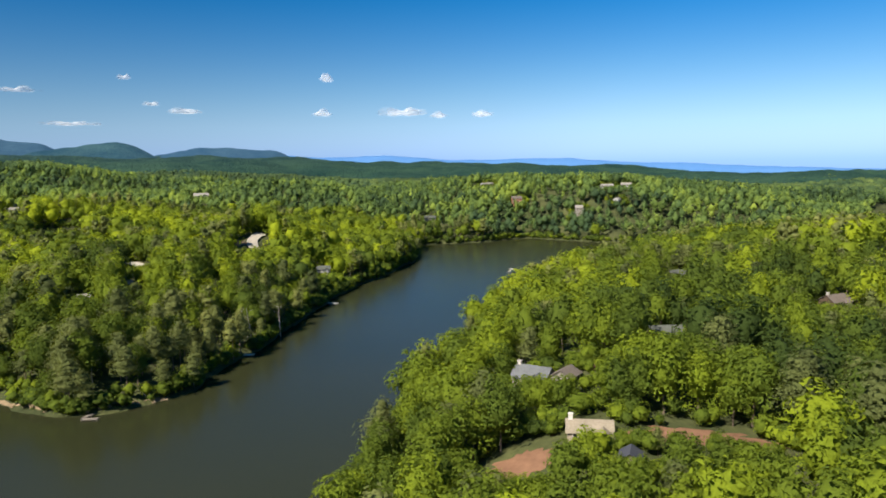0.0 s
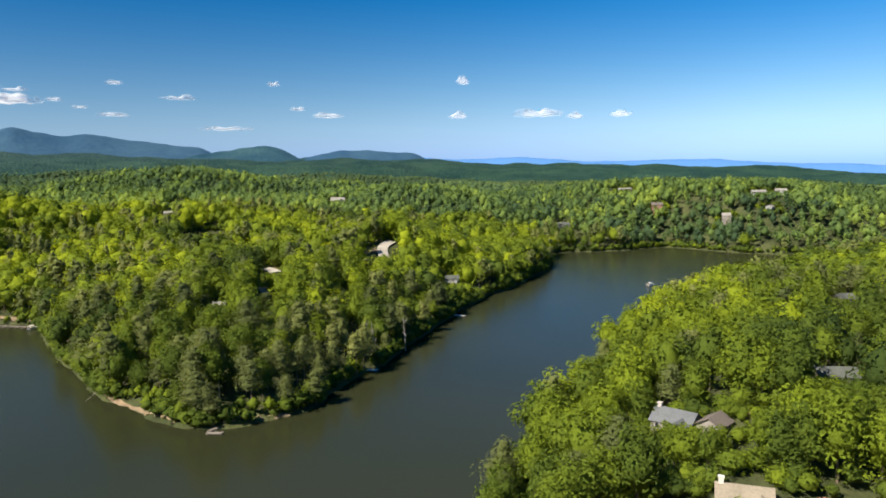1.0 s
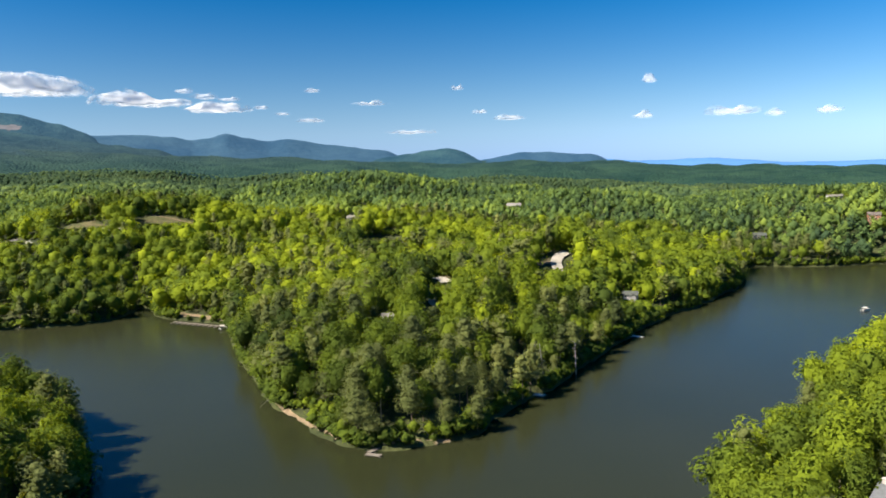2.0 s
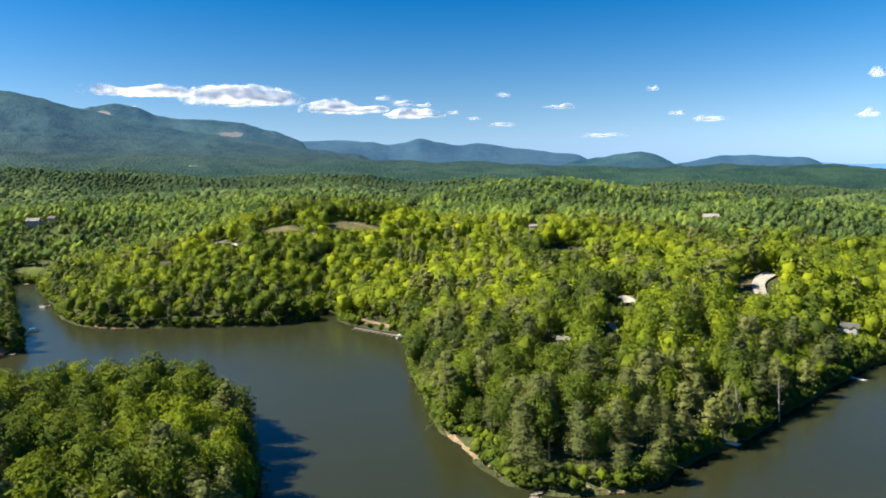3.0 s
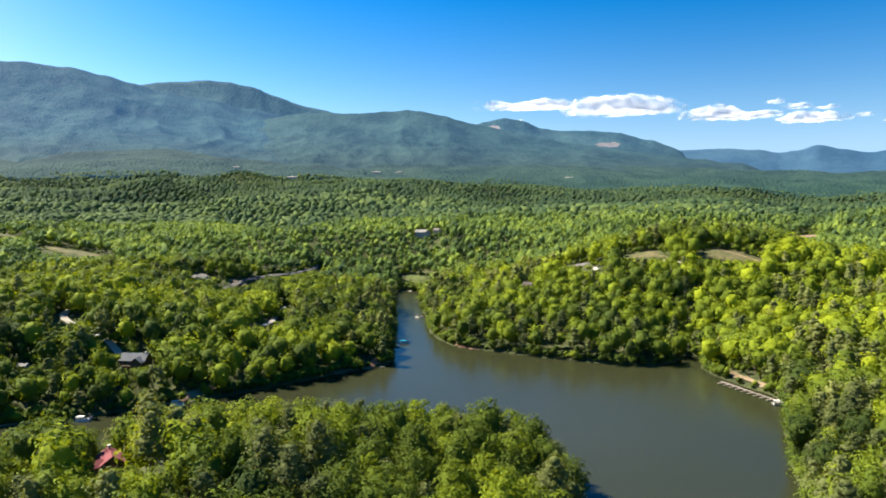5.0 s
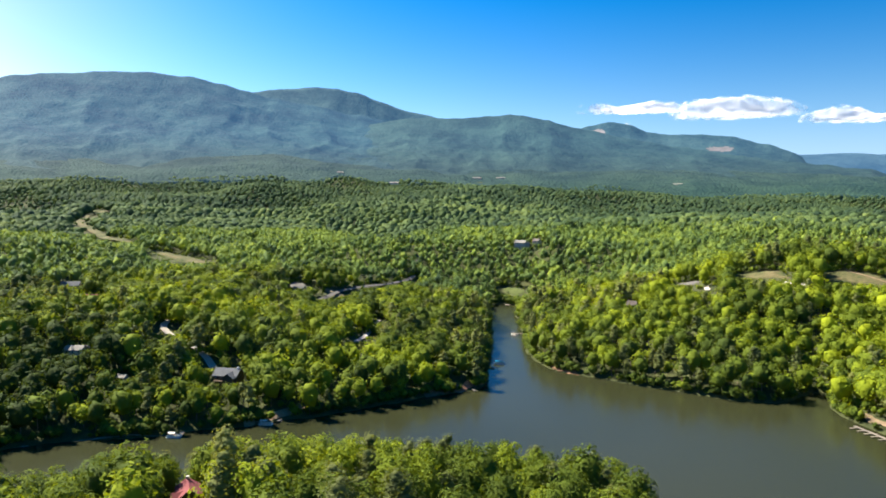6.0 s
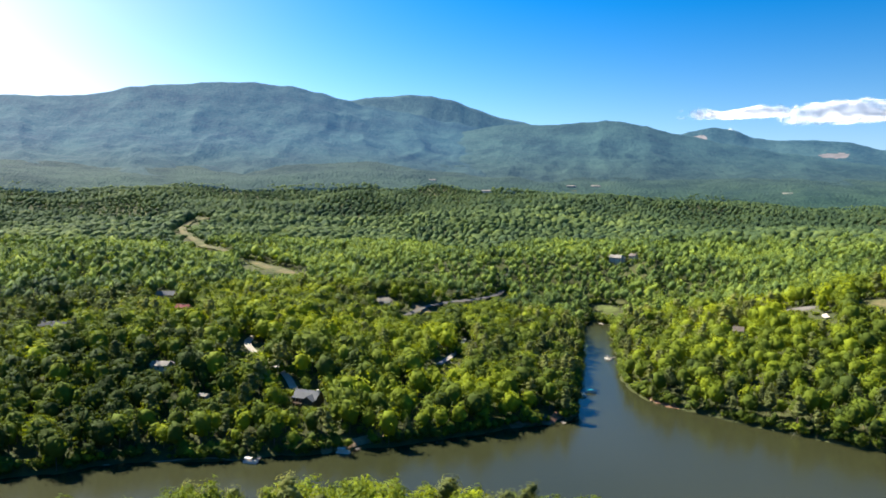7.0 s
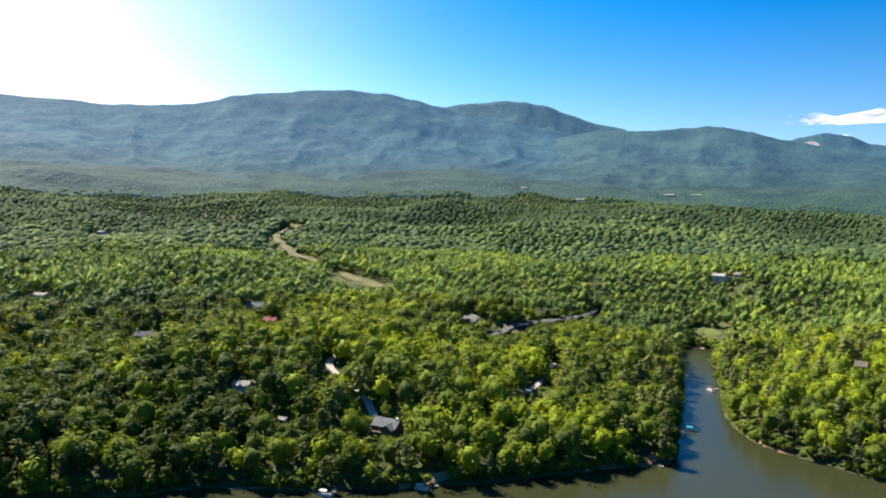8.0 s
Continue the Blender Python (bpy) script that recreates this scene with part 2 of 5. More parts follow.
SPIT = [(-335, -420), (-345, -120), (-362, -25), (-380, 30), (-392, 72), (-394, 104), (-384, 160), (-366, 207), (-340, 238), (-302, 246), (-262, 226), (-230, 206), (-204, 178), (-188, 160), (-172, 120), (-160, 60), (-150, -80), (-140, -420)]
SHORE = np.array(EAST_BANK + FAR_BANK + POINT + COVE + SPIT, float)
nxt = np.roll(SHORE, -1, 0)
SHORE = np.stack([SHORE * 0.78 + nxt * 0.22, SHORE * 0.22 + nxt * 0.78], 1).reshape(-1, 2)


def inland(x, y):
    """Metres from the shore: positive on land, negative on the water."""
    x, y = np.asarray(x, float).ravel(), np.asarray(y, float).ravel()
    out = np.empty(len(x))
    a, b = SHORE, np.roll(SHORE, -1, 0)
    e = b - a
    ee = (e * e).sum(1)
    for k in range(0, len(x), 20000):
        px, py = x[k:k + 20000, None], y[k:k + 20000, None]
        s = np.clip(((px - a[:, 0]) * e[:, 0] + (py - a[:, 1]) * e[:, 1]) / ee, 0, 1)
        d = np.sqrt(((px - a[:, 0] - s * e[:, 0]) ** 2 + (py - a[:, 1] - s * e[:, 1]) ** 2).min(1))
        cross = (a[:, 1] > py) != (b[:, 1] > py)
        at = a[:, 0] + (py - a[:, 1]) * e[:, 0] / np.where(e[:, 1] == 0, 1e-9, e[:, 1])
        wet = (cross & (px < at)).sum(1) % 2 == 1
        out[k:k + 20000] = np.where(wet, -d, d)
    return out


MID = (-50.0, 80.0)
SLOPE_LEFT = [-180, -60, -28, -10, 3, 20, 30, 45, 60, 75, 100, 130, 180]
SLOPE_RISE = [0.01, 0.004, 0.006, 0.015, 0.021, 0.029, 0.034, 0.038, 0.044, 0.053, 0.058, 0.055, 0.01]
HILLS = [(-640, 555, 32, 120), (-775, 520, 8, 90), (60, 330, 12, 120), (32, 240, 9, 55), (-182, 575, 16, 80), (-190, 620, 14, 38), (-215, 440, 12, 80), (-690, 1115, 28, 190), (150, 1010, 34, 170),
         (-10, 1180, 20, 140), (-360, 940, 14, 150), (-620, -30, 10, 110), (-1100, 435, 4, 90), (-318, 85, 13, 75), (420, 620, 10, 200)]


POND = (-420.0, 712.0, 31.0)


def bearing(x, y):
    return np.degrees(np.arctan2(-(x - MID[0]), y - MID[1])), np.hypot(x - MID[0], y - MID[1])


def ground(x, y):
    """Height of the land, and metres from the shore."""
    x, y = np.atleast_1d(np.asarray(x, float)), np.atleast_1d(np.asarray(y, float))
    d = inland(x, y).reshape(x.shape) + 2.5 * vnoise(x, y, 17, 3) + 1.2 * vnoise(x, y, 6, 4)
    az, r = bearing(x, y)
    z = np.where(d > 0, 14 * (1 - np.exp(-np.maximum(d, 0) / 60)) + np.minimum(np.maximum(d, 0) * 0.35, 1.6), np.maximum(d * 0.3, -4))
    back = smooth(15, 170, d)
    z = z + back * (vnoise(x, y, 260, 7) * (10 + 7 * smooth(450, 800, r)) + vnoise(x, y, 120, 8) * (6 + 3 * smooth(450, 800, r)) + vnoise(x, y, 650, 9) * 18 * smooth(500, 1500, r))
    z = z + smooth(10, 200, d) * (np.interp(az, SLOPE_LEFT, SLOPE_RISE) * (np.clip(r, 350, np.where(az > 28, 3500, 9000)) - 350) + np.interp(az, [28, 50, 75, 92, 140, 170], [0, 0.028, 0.042, 0.06, 0.06, 0]) * (np.clip(r, 1800, 3200) - 1800))
    z = z - np.interp(az, [-60, -28, -10, 5, 20], [0.014, 0.014, 0.011, 0.008, 0]) * np.clip(r - 1300, 0, 3000)
    for hx, hy, h, w in HILLS:
        z = z + smooth(5, 80, d) * h * np.exp(-((x - hx) ** 2 + (y - hy) ** 2) / (w * w))
    w = np.exp(-((np.hypot((x - POND[0]) * 0.9, (y - POND[1]) * 1.2) / 30) ** 4))
    return z * (1 - w) + (POND[2] - 1.5) * w, d


def height(x, y):
    return float(ground([x], [y])[0][0])


# ---------------------------------------------------------------- mesh helpers
def tri_mesh(name, verts, faces, mats, index=None, tone=None, flat=True):
    """A mesh from arrays of corners and of triangles or quads."""
    me = bpy.data.meshes.new(name)
    n = faces.shape[1]
    me.vertices.add(len(verts))
    me.vertices.foreach_set("co", np.ascontiguousarray(verts, np.float32).ravel())
    me.loops.add(faces.size)
    me.loops.foreach_set("vertex_index", np.ascontiguousarray(faces, np.int32).ravel())
    me.polygons.add(len(faces))
    me.polygons.foreach_set("loop_start", np.arange(0, faces.size, n, dtype=np.int32))
    for m in mats:
        me.materials.append(m)
    if index is not None:
        me.polygons.foreach_set("material_index", np.ascontiguousarray(index, np.int32))
    me.polygons.foreach_set("use_smooth", np.full(len(faces), not flat))
    if tone is not None:
        me.attributes.new("tone", "FLOAT", "POINT").data.foreach_set("value", np.ascontiguousarray(tone, np.float32))
    me.update(calc_edges=True)
    return me


def part(name, bm, material, parent=None, label=""):
    me = bpy.data.meshes.new(name)
    bm.normal_update()
    bm.to_mesh(me)
    bm.free()
    me.materials.append(material)
    ob = new(name, me)
    if parent is not None:
        ob.parent = parent
    return tagged(ob, label)


def box(bm, x0, y0, z0, x1, y1, z1, m=None, bevel=0.0):
    vs = [bm.verts.new(Vector(c)) for c in ((x0, y0, z0), (x1, y0, z0), (x1, y1, z0), (x0, y1, z0), (x0, y0, z1), (x1, y0, z1), (x1, y1, z1), (x0, y1, z1))]
    fs = [bm.faces.new([vs[i] for i in f]) for f in ((3, 2, 1, 0), (4, 5, 6, 7), (0, 1, 5, 4), (1, 2, 6, 5), (2, 3, 7, 6), (3, 0, 4, 7))]
    if bevel:
        bmesh.ops.bevel(bm, geom=list({e for f in fs for e in f.edges}), offset=bevel, segments=1, affect="EDGES")
    elif m is not None:
        bmesh.ops.transform(bm, matrix=m, verts=vs)
    return vs


def prism(bm, outline, y0, y1):
    """An outline in x and z, drawn out from y0 to y1."""
    a, b = [bm.verts.new((x, y0, z)) for x, z in outline], [bm.verts.new((x, y1, z)) for x, z in outline]
    bm.faces.new(a), bm.faces.new(b[::-1])
    for i in range(len(a)):
        j = (i + 1) % len(a)
        bm.faces.new((a[j], a[i], b[i], b[j]))
    return a + b


def rod(bm, p, q, r0, r1, sides=6):
    p, q = Vector(p), Vector(q)
    axis = (q - p).to_track_quat("Z", "Y").to_matrix()
    rings = []
    for c, r in ((p, r0), (q, r1)):
        rings.append([bm.verts.new(c + axis @ Vector((r * math.cos(2 * math.pi * k / sides), r * math.sin(2 * math.pi * k / sides), 0))) for k in range(sides)])
    for k in range(sides):
        bm.faces.new((rings[0][k], rings[0][(k + 1) % sides], rings[1][(k + 1) % sides], rings[1][k]))
    bm.faces.new(rings[0][::-1]), bm.faces.new(rings[1])


# ---------------------------------------------------------------- ground, lake
def polar_sheet(az, rad, fn, centre=MID):
    A, Rr = np.meshgrid(np.radians(az), rad, indexing="ij")
    X, Y = centre[0] - np.sin(A) * Rr, centre[1] + np.cos(A) * Rr
    Z = fn(X, Y, np.degrees(A), Rr)
    n, m = A.shape
    i = np.arange(n * m).reshape(n, m)
    f = np.stack([i[:-1, :-1], i[:-1, 1:], i[1:, 1:], i[1:, :-1]], -1).reshape(-1, 4)
    return np.stack([X, Y, Z], -1).reshape(-1, 3), f


az = np.concatenate([np.arange(-40, 132, 0.7), np.arange(132, 320.1, 4)])
az[-1] = 320
rad = np.concatenate([[0.5], np.arange(8, 1100, 7.0), np.geomspace(1100, 4900, 70)])
v, f = polar_sheet(az, rad, lambda X, Y, A, Rr: ground(X.ravel(), Y.ravel())[0].reshape(X.shape))
land = new("ground", tri_mesh("ground", v, f, [M_GROUND], flat=False))
tagged(land, "wooded rolling ground sloping up from the lake", "ground", kind="structure")

bm = bmesh.new()
bmesh.ops.create_grid(bm, x_segments=24, y_segments=24, size=1)
bmesh.ops.transform(bm, matrix=Matrix.Translation((-280, 260, 0)) @ Matrix.Diagonal((700, 720, 1, 1)), verts=bm.verts)
lake = part("lake", bm, M_WATER)
tagged(lake, "dark olive green lake with faint ripples", "water", kind="structure")


def drape(name, ring, material, lift, label, category, steps=7, kind="structure"):
    """A patch of ground cover inside a ring of points, lying on the land."""
    ring = [Vector((*p, 0)) for p in ring]
    mid = sum(ring, Vector()) / len(ring)
    n = len(ring)
    pts = [mid] + [mid + (p - mid) * (k / steps) for k in range(1, steps + 1) for p in ring]
    P = np.array([(p.x, p.y) for p in pts])
    z, d = ground(P[:, 0], P[:, 1])
    edge = np.array([0.0] + [k / steps for k in range(1, steps + 1) for _ in ring])
    verts = np.c_[P, np.maximum(z, 0.03) + lift * np.where(edge > 0.99, -0.3, 1)]
    faces = [(0, 1 + i, 1 + (i + 1) % n) for i in range(n)]
    for k in range(steps - 1):
        for i in range(n):
            a, b = 1 + k * n + i, 1 + k * n + (i + 1) % n
            faces += [(a, a + n, b + n), (a, b + n, b)]
    ob = new(name, tri_mesh(name, verts, np.array(faces), [material], flat=False))
    return tagged(ob, label, category, kind=kind)


def oval(x, y, rx, ry, turn=0, n=22, seed=1, rough=0.18):
    rng = random.Random(seed)
    c, s = math.cos(radians(turn)), math.sin(radians(turn))
    ring = []
    for k in range(n):
        a, w = 2 * math.pi * k / n, 1 + rng.uniform(-rough, rough)
        u, w2 = rx * w * math.cos(a), ry * w * math.sin(a)
        ring.append((x + c * u - s * w2, y + s * u + c * w2))
    return ring


def ribbon(name, line, width, material, lift, label, category, kind="structure", ragged=0.0):
    """A road along a line of places, lying on the land."""
    pts = np.array(line, float)
    for _ in range(3):
        a, b = pts[:-1], pts[1:]
        pts = np.concatenate([pts[:1], np.stack([a * 0.75 + b * 0.25, a * 0.25 + b * 0.75], 1).reshape(-1, 2), pts[-1:]])
    t = np.gradient(pts, axis=0)
    t /= np.linalg.norm(t, axis=1)[:, None]
    side = np.c_[-t[:, 1], t[:, 0]] * width / 2
    rows = [pts + side * k * (1 + ragged * vnoise(pts[:, 0] + 50 * k, pts[:, 1], 3.0, 66))[:, None] for k in (1, 0.5, 0, -0.5, -1)]
    verts = []
    for row in rows:
        z, _ = ground(row[:, 0], row[:, 1])
        verts.append(np.c_[row, z + lift])
    n = len(pts)
    i = np.arange(5 * n).reshape(5, n)
    f = np.stack([i[:-1, :-1], i[1:, :-1], i[1:, 1:], i[:-1, 1:]], -1).reshape(-1, 4)
    ob = new(name, tri_mesh(name, np.concatenate(verts), f, [material], flat=False))
    return tagged(ob, label, category, kind=kind)


OPEN = []      # places without trees: x, y, half length, half width, turn
LOW = []       # places where only saplings and shrubs grow


def opening(x, y, rx, ry, turn=0):
    OPEN.append((x, y, rx, ry, math.cos(radians(turn)), math.sin(radians(turn))))


def sight(x, y, long, wide, base=1.0):
    """Lower growth on the lake side of a place: long metres of it fully open, wide to either side."""
    ex, ey, ez = (0, 12, 95) if x > -60 else (-5, 45, 103) if x > -260 else (-45, 100, 125) if x > -420 else (-90, 114, 140)
    ux, uy = ex - x, ey - y
    k = math.hypot(ux, uy)
    rise = (ez - height(x, y)) / k
    LOW.append((x, y, ux / k, uy / k, wide, height(x, y), rise, base, min(26 / max(rise, 0.05), 420)))


def headroom(x, y, z):
    """The height that trees may reach at a place."""
    out = np.full(len(x), 99.0)
    for px, py, ux, uy, wide, pz, rise, base, far in LOW:
        s, w = (x - px) * ux + (y - py) * uy, np.abs((x - px) * uy - (y - py) * ux)
        free = pz + base + np.maximum(s, 0) * rise * 0.93 - z
        out = np.where((s > -wide * 0.5) & (s < far) & (w < wide + 3), np.minimum(out, free), out)
    return out


def cleared(x, y):
    out = np.zeros(len(x), bool)
    for ox, oy, rx, ry, c, s in OPEN:
        u, w = (x - ox) * c + (y - oy) * s, -(x - ox) * s + (y - oy) * c
        out |= (u / rx) ** 2 + (w / ry) ** 2 < 1
    return out



# ---------------------------------------------------------------- clearings, lawns, roads and banks
drape("lawn", oval(-938, 368, 18, 10, 20, seed=3), M_GRASS, 0.7, "mown lawn running down to the head of the cove", "lawn")
opening(-932, 364, 30, 17, 20), sight(-930, 364, 30, 15, 0.0), sight(-902, 353, 20, 10, 0.0)
drape("hill_clearing", oval(-655, 512, 26, 10, 25, n=34, seed=4, rough=0.45), M_DRYGRASS, 1.0, "dry grass clearing on the hilltop", "clearing")
drape("hill_clearing", oval(-592, 566, 34, 15, 35, n=38, seed=5, rough=0.45), M_DRYGRASS, 1.0, "dry grass clearing on the hilltop", "clearing")
opening(-655, 511, 28, 12, 25), opening(-592, 565, 31, 13, 35), sight(-640, 508, 22, 22), sight(-585, 560, 20, 26)
ribbon("hilltop_road", [(-618, 512), (-606, 518), (-598, 530)], 5, M_CONCRETE, 1.5, "pale concrete road on the hilltop", "road")
ribbon("hilltop_road", [(-612, 566), (-592, 572), (-570, 582), (-552, 589)], 2.4, M_SAND, 1.15, "pale gravel road curving over the hilltop", "road")
drape("parking_lot", oval(-722, 478, 18, 9, 30, seed=6, rough=0.05), M_ASPHALT, 1.0, "grey asphalt parking area among trees", "road")
opening(-722, 478, 19, 10, 30), sight(-722, 478, 20, 14)
drape("clay_clearing", oval(10, 196, 10, 6.5, 10, n=36, seed=7, rough=0.25), M_CLAY, 0.6, "bare red clay clearing beside a house", "clearing")
drape("clay_clearing", oval(57, 200, 21, 4.4, -2, n=40, seed=8, rough=0.35), M_CLAY, 0.6, "strip of bare red clay and sand between trees", "clearing")
opening(10, 196, 14, 11, 10), opening(57, 200, 23, 5, -2), sight(9, 193, 12, 8, 0.5), sight(48, 199, 13, 6, 3.0), sight(62, 199, 13, 6, 3.0), sight(74, 198, 13, 4, 1.5)
drape("clay_clearing", oval(41, 248, 6, 4, 0, seed=9), M_CLAY, 0.6, "patch of bare sandy soil beside a house", "clearing")
opening(41, 248, 7, 5), sight(41, 248, 12, 5, 4.0)
ribbon("concrete_drive", [(-172, 556), (-181, 570), (-187, 586), (-184, 604)], 8.5, M_CONCRETE, 1.2, "pale concrete drive curving through the woods", "road")
ribbon("concrete_drive", [(-262, 528), (-250, 517), (-240, 502)], 8, M_CONCRETE, 1.3, "pale concrete turning place among the trees", "road")
ribbon("concrete_drive", [(-214, 432), (-210, 424), (-204, 419)], 4, M_CONCRETE, 1.3, "short pale concrete drive among the trees", "road")
drape("clay_clearing", oval(-262, 527, 12, 7, 40, seed=15, rough=0.3), M_DRYGRASS, 0.8, "dry grass and soil round a concrete drive", "clearing")
opening(-252, 517, 17, 10, -45), sight(-250, 515, 20, 8, 0.0), opening(-209, 424, 7, 5, 0), sight(-209, 424, 14, 5, 0.0)
drape("clay_clearing", oval(-196, 578, 9, 7, 60, n=30, seed=10, rough=0.4), M_SAND, 0.7, "bare sandy soil beside a concrete drive", "clearing")
opening(-182, 574, 15, 34, 0), sight(-182, 576, 34, 12, -0.5)
ribbon("concrete_drive", [(-630, 12), (-615, 8), (-600, 14), (-585, 30), (-570, 42), (-548, 52)], 5, M_CONCRETE, 1.2, "pale concrete drive down to a house", "road")
opening(-608, 12, 17, 9, 20), sight(-602, 14, 18, 9, 0.0), opening(-560, 47, 10, 6, 40)
ribbon("asphalt_road", [(-780, 118), (-815, 142), (-850, 172), (-885, 198), (-925, 222), (-975, 250), (-1040, 262)], 5, M_ASPHALT, 2.6, "grey two-lane road through the woods", "road")
for rx, ry in ((-800, 130), (-832, 156), (-868, 186), (-905, 210), (-950, 238)):
    opening(rx, ry, 25, 9, 148), sight(rx, ry, 14, 10, 1.0)
drape("dry_field", oval(-1018, -42, 72, 13, 34, n=34, seed=11, rough=0.3), M_DRYGRASS, 1.2, "narrow field of dry grass between the trees", "field")
opening(-1016, -41, 74, 15, 34), sight(-985, -20, 30, 24, 0.0), sight(-1020, -42, 30, 26, 0.0), sight(-1055, -68, 30, 20, 0.0)
ribbon("gravel_road", [(-1120, -120), (-1185, -163), (-1280, -205), (-1400, -262), (-1512, -297), (-1600, -312), (-1642, -309), (-1690, -284)], 13, M_DRYGRASS, 2.6, "grassy cutting with a pale track through the woods", "road")
for rx, ry in ((-1150, -140), (-1220, -180), (-1300, -215), (-1400, -262), (-1500, -292), (-1590, -300), (-1670, -299)):
    opening(rx, ry, 55, 12, 25), sight(rx, ry, 34, 16, 1.0)
drape("lawn", oval(-752, -160, 16, 9, 0, seed=12), M_GRASS, 0.8, "small lawn behind a large house", "lawn")
opening(-750, -162, 20, 12, 0)
ring = [Vector((POND[0] + 34 * math.cos(k * math.pi / 16), POND[1] + 25 * math.sin(k * math.pi / 16), POND[2])) for k in range(32)]
bm = bmesh.new()
bm.faces.new([bm.verts.new(p) for p in ring])
tagged(part("pond", bm, M_WATER), "small dark pond among the wooded hills", "water", kind="structure")
opening(POND[0], POND[1], 31, 22), sight(POND[0], POND[1], 20, 24, 1.5)
drape("parking_lot", oval(-838, 103, 13, 8, 20, seed=16, rough=0.06), M_ASPHALT, 1.2, "small grey parking place beside the road", "road")
opening(-836, 103, 14, 9, 20), sight(-834, 103, 20, 12, 0.0)
drape("clay_clearing", oval(-818, 140, 14, 6, 35, n=26, seed=17, rough=0.3), M_SAND, 1.0, "bare roadside soil by the asphalt road", "clearing")
opening(-816, 141, 14, 8, 35), sight(-812, 142, 20, 12, 0.0)
ribbon("concrete_drive", [(-612, 147), (-632, 154), (-652, 160), (-690, 168), (-724, 176)], 4, M_CONCRETE, 1.2, "narrow pale drive through the woods", "road")
for rx, ry in ((-622, 150), (-645, 158), (-718, 175)):
    opening(rx, ry, 14, 6, 160), sight(rx, ry, 18, 7, 0.0)
drape("clay_clearing", oval(-574, 902, 16, 11, 20, n=26, seed=18, rough=0.3), M_CLAY, 1.0, "bare reddish clearing on a wooded hill", "clearing")
opening(-572, 900, 19, 14, 20), sight(-572, 898, 30, 14, 0.0)
drape("clay_clearing", oval(-821, 881, 26, 8, 40, n=26, seed=19, rough=0.3), M_SAND, 1.0, "sandy track among distant trees", "clearing")
opening(-819, 880, 28, 11, 40), sight(-817, 878, 30, 16, 0.0)
ribbon("concrete_drive", [(-669, 471), (-663, 467), (-655, 465)], 4, M_CONCRETE, 1.2, "short pale concrete drive on the wooded hill", "road")
opening(-663, 467, 12, 7, 150), sight(-660, 465, 18, 9, 0.0)
# bare banks along the water
opening(-196, 283, 15, 5, -25)
ribbon("sandy_bank", [(-262, 329), (-226, 299), (-205, 288), (-186, 278.5), (-163, 271.5), (-148, 277), (-130, 290)], 2.0, M_SAND, 0.35, "narrow sandy bank under the trees of the point", "bank", ragged=0.5)
ribbon("clay_bank", [(-446, 433), (-424, 428.5), (-400, 429), (-380, 429)], 4.2, M_SAND, 0.8, "pale eroded clay bank above the dock", "bank", ragged=0.5)
ribbon("clay_bank", [(-592, 296), (-578, 296), (-562, 306)], 5, M_CLAY, 0.5, "eroded reddish bank at the water's edge", "bank", ragged=0.5)
ribbon("clay_bank", [(-550, 228), (-536, 214), (-533, 200), (-527, 186)], 6, M_CLAY, 0.6, "eroded reddish bank under the trees", "bank", ragged=0.5)
ribbon("clay_bank", [(-505, 108), (-494, 90), (-488, 74)], 6, M_SAND, 0.5, "bare sloping bank below a house", "bank", ragged=0.5)
ribbon("shore_path", [(-477, 36), (-478, 10), (-476, -20), (-472, -40)], 0.9, M_WOOD, 0.4, "low timber wall along the shore", "wall")
opening(-412, 428, 24, 3.6, 0), opening(-438, 431, 8, 3.6, 0), opening(-541, 212, 12, 6, 60), sight(-537, 210, 14, 9, 0.0), opening(-553, 48, 9, 5, 40), sight(-553, 48, 14, 6, 0.0), opening(-496, 92, 11, 7, 70)


# ---------------------------------------------------------------- mountains
def ridges(u, v, size, seed):
    """Sharp-crested folds, 0 in the valleys and 1 on the crests."""
    return (1 - np.abs(vnoise(u, v, size, seed))) ** 2


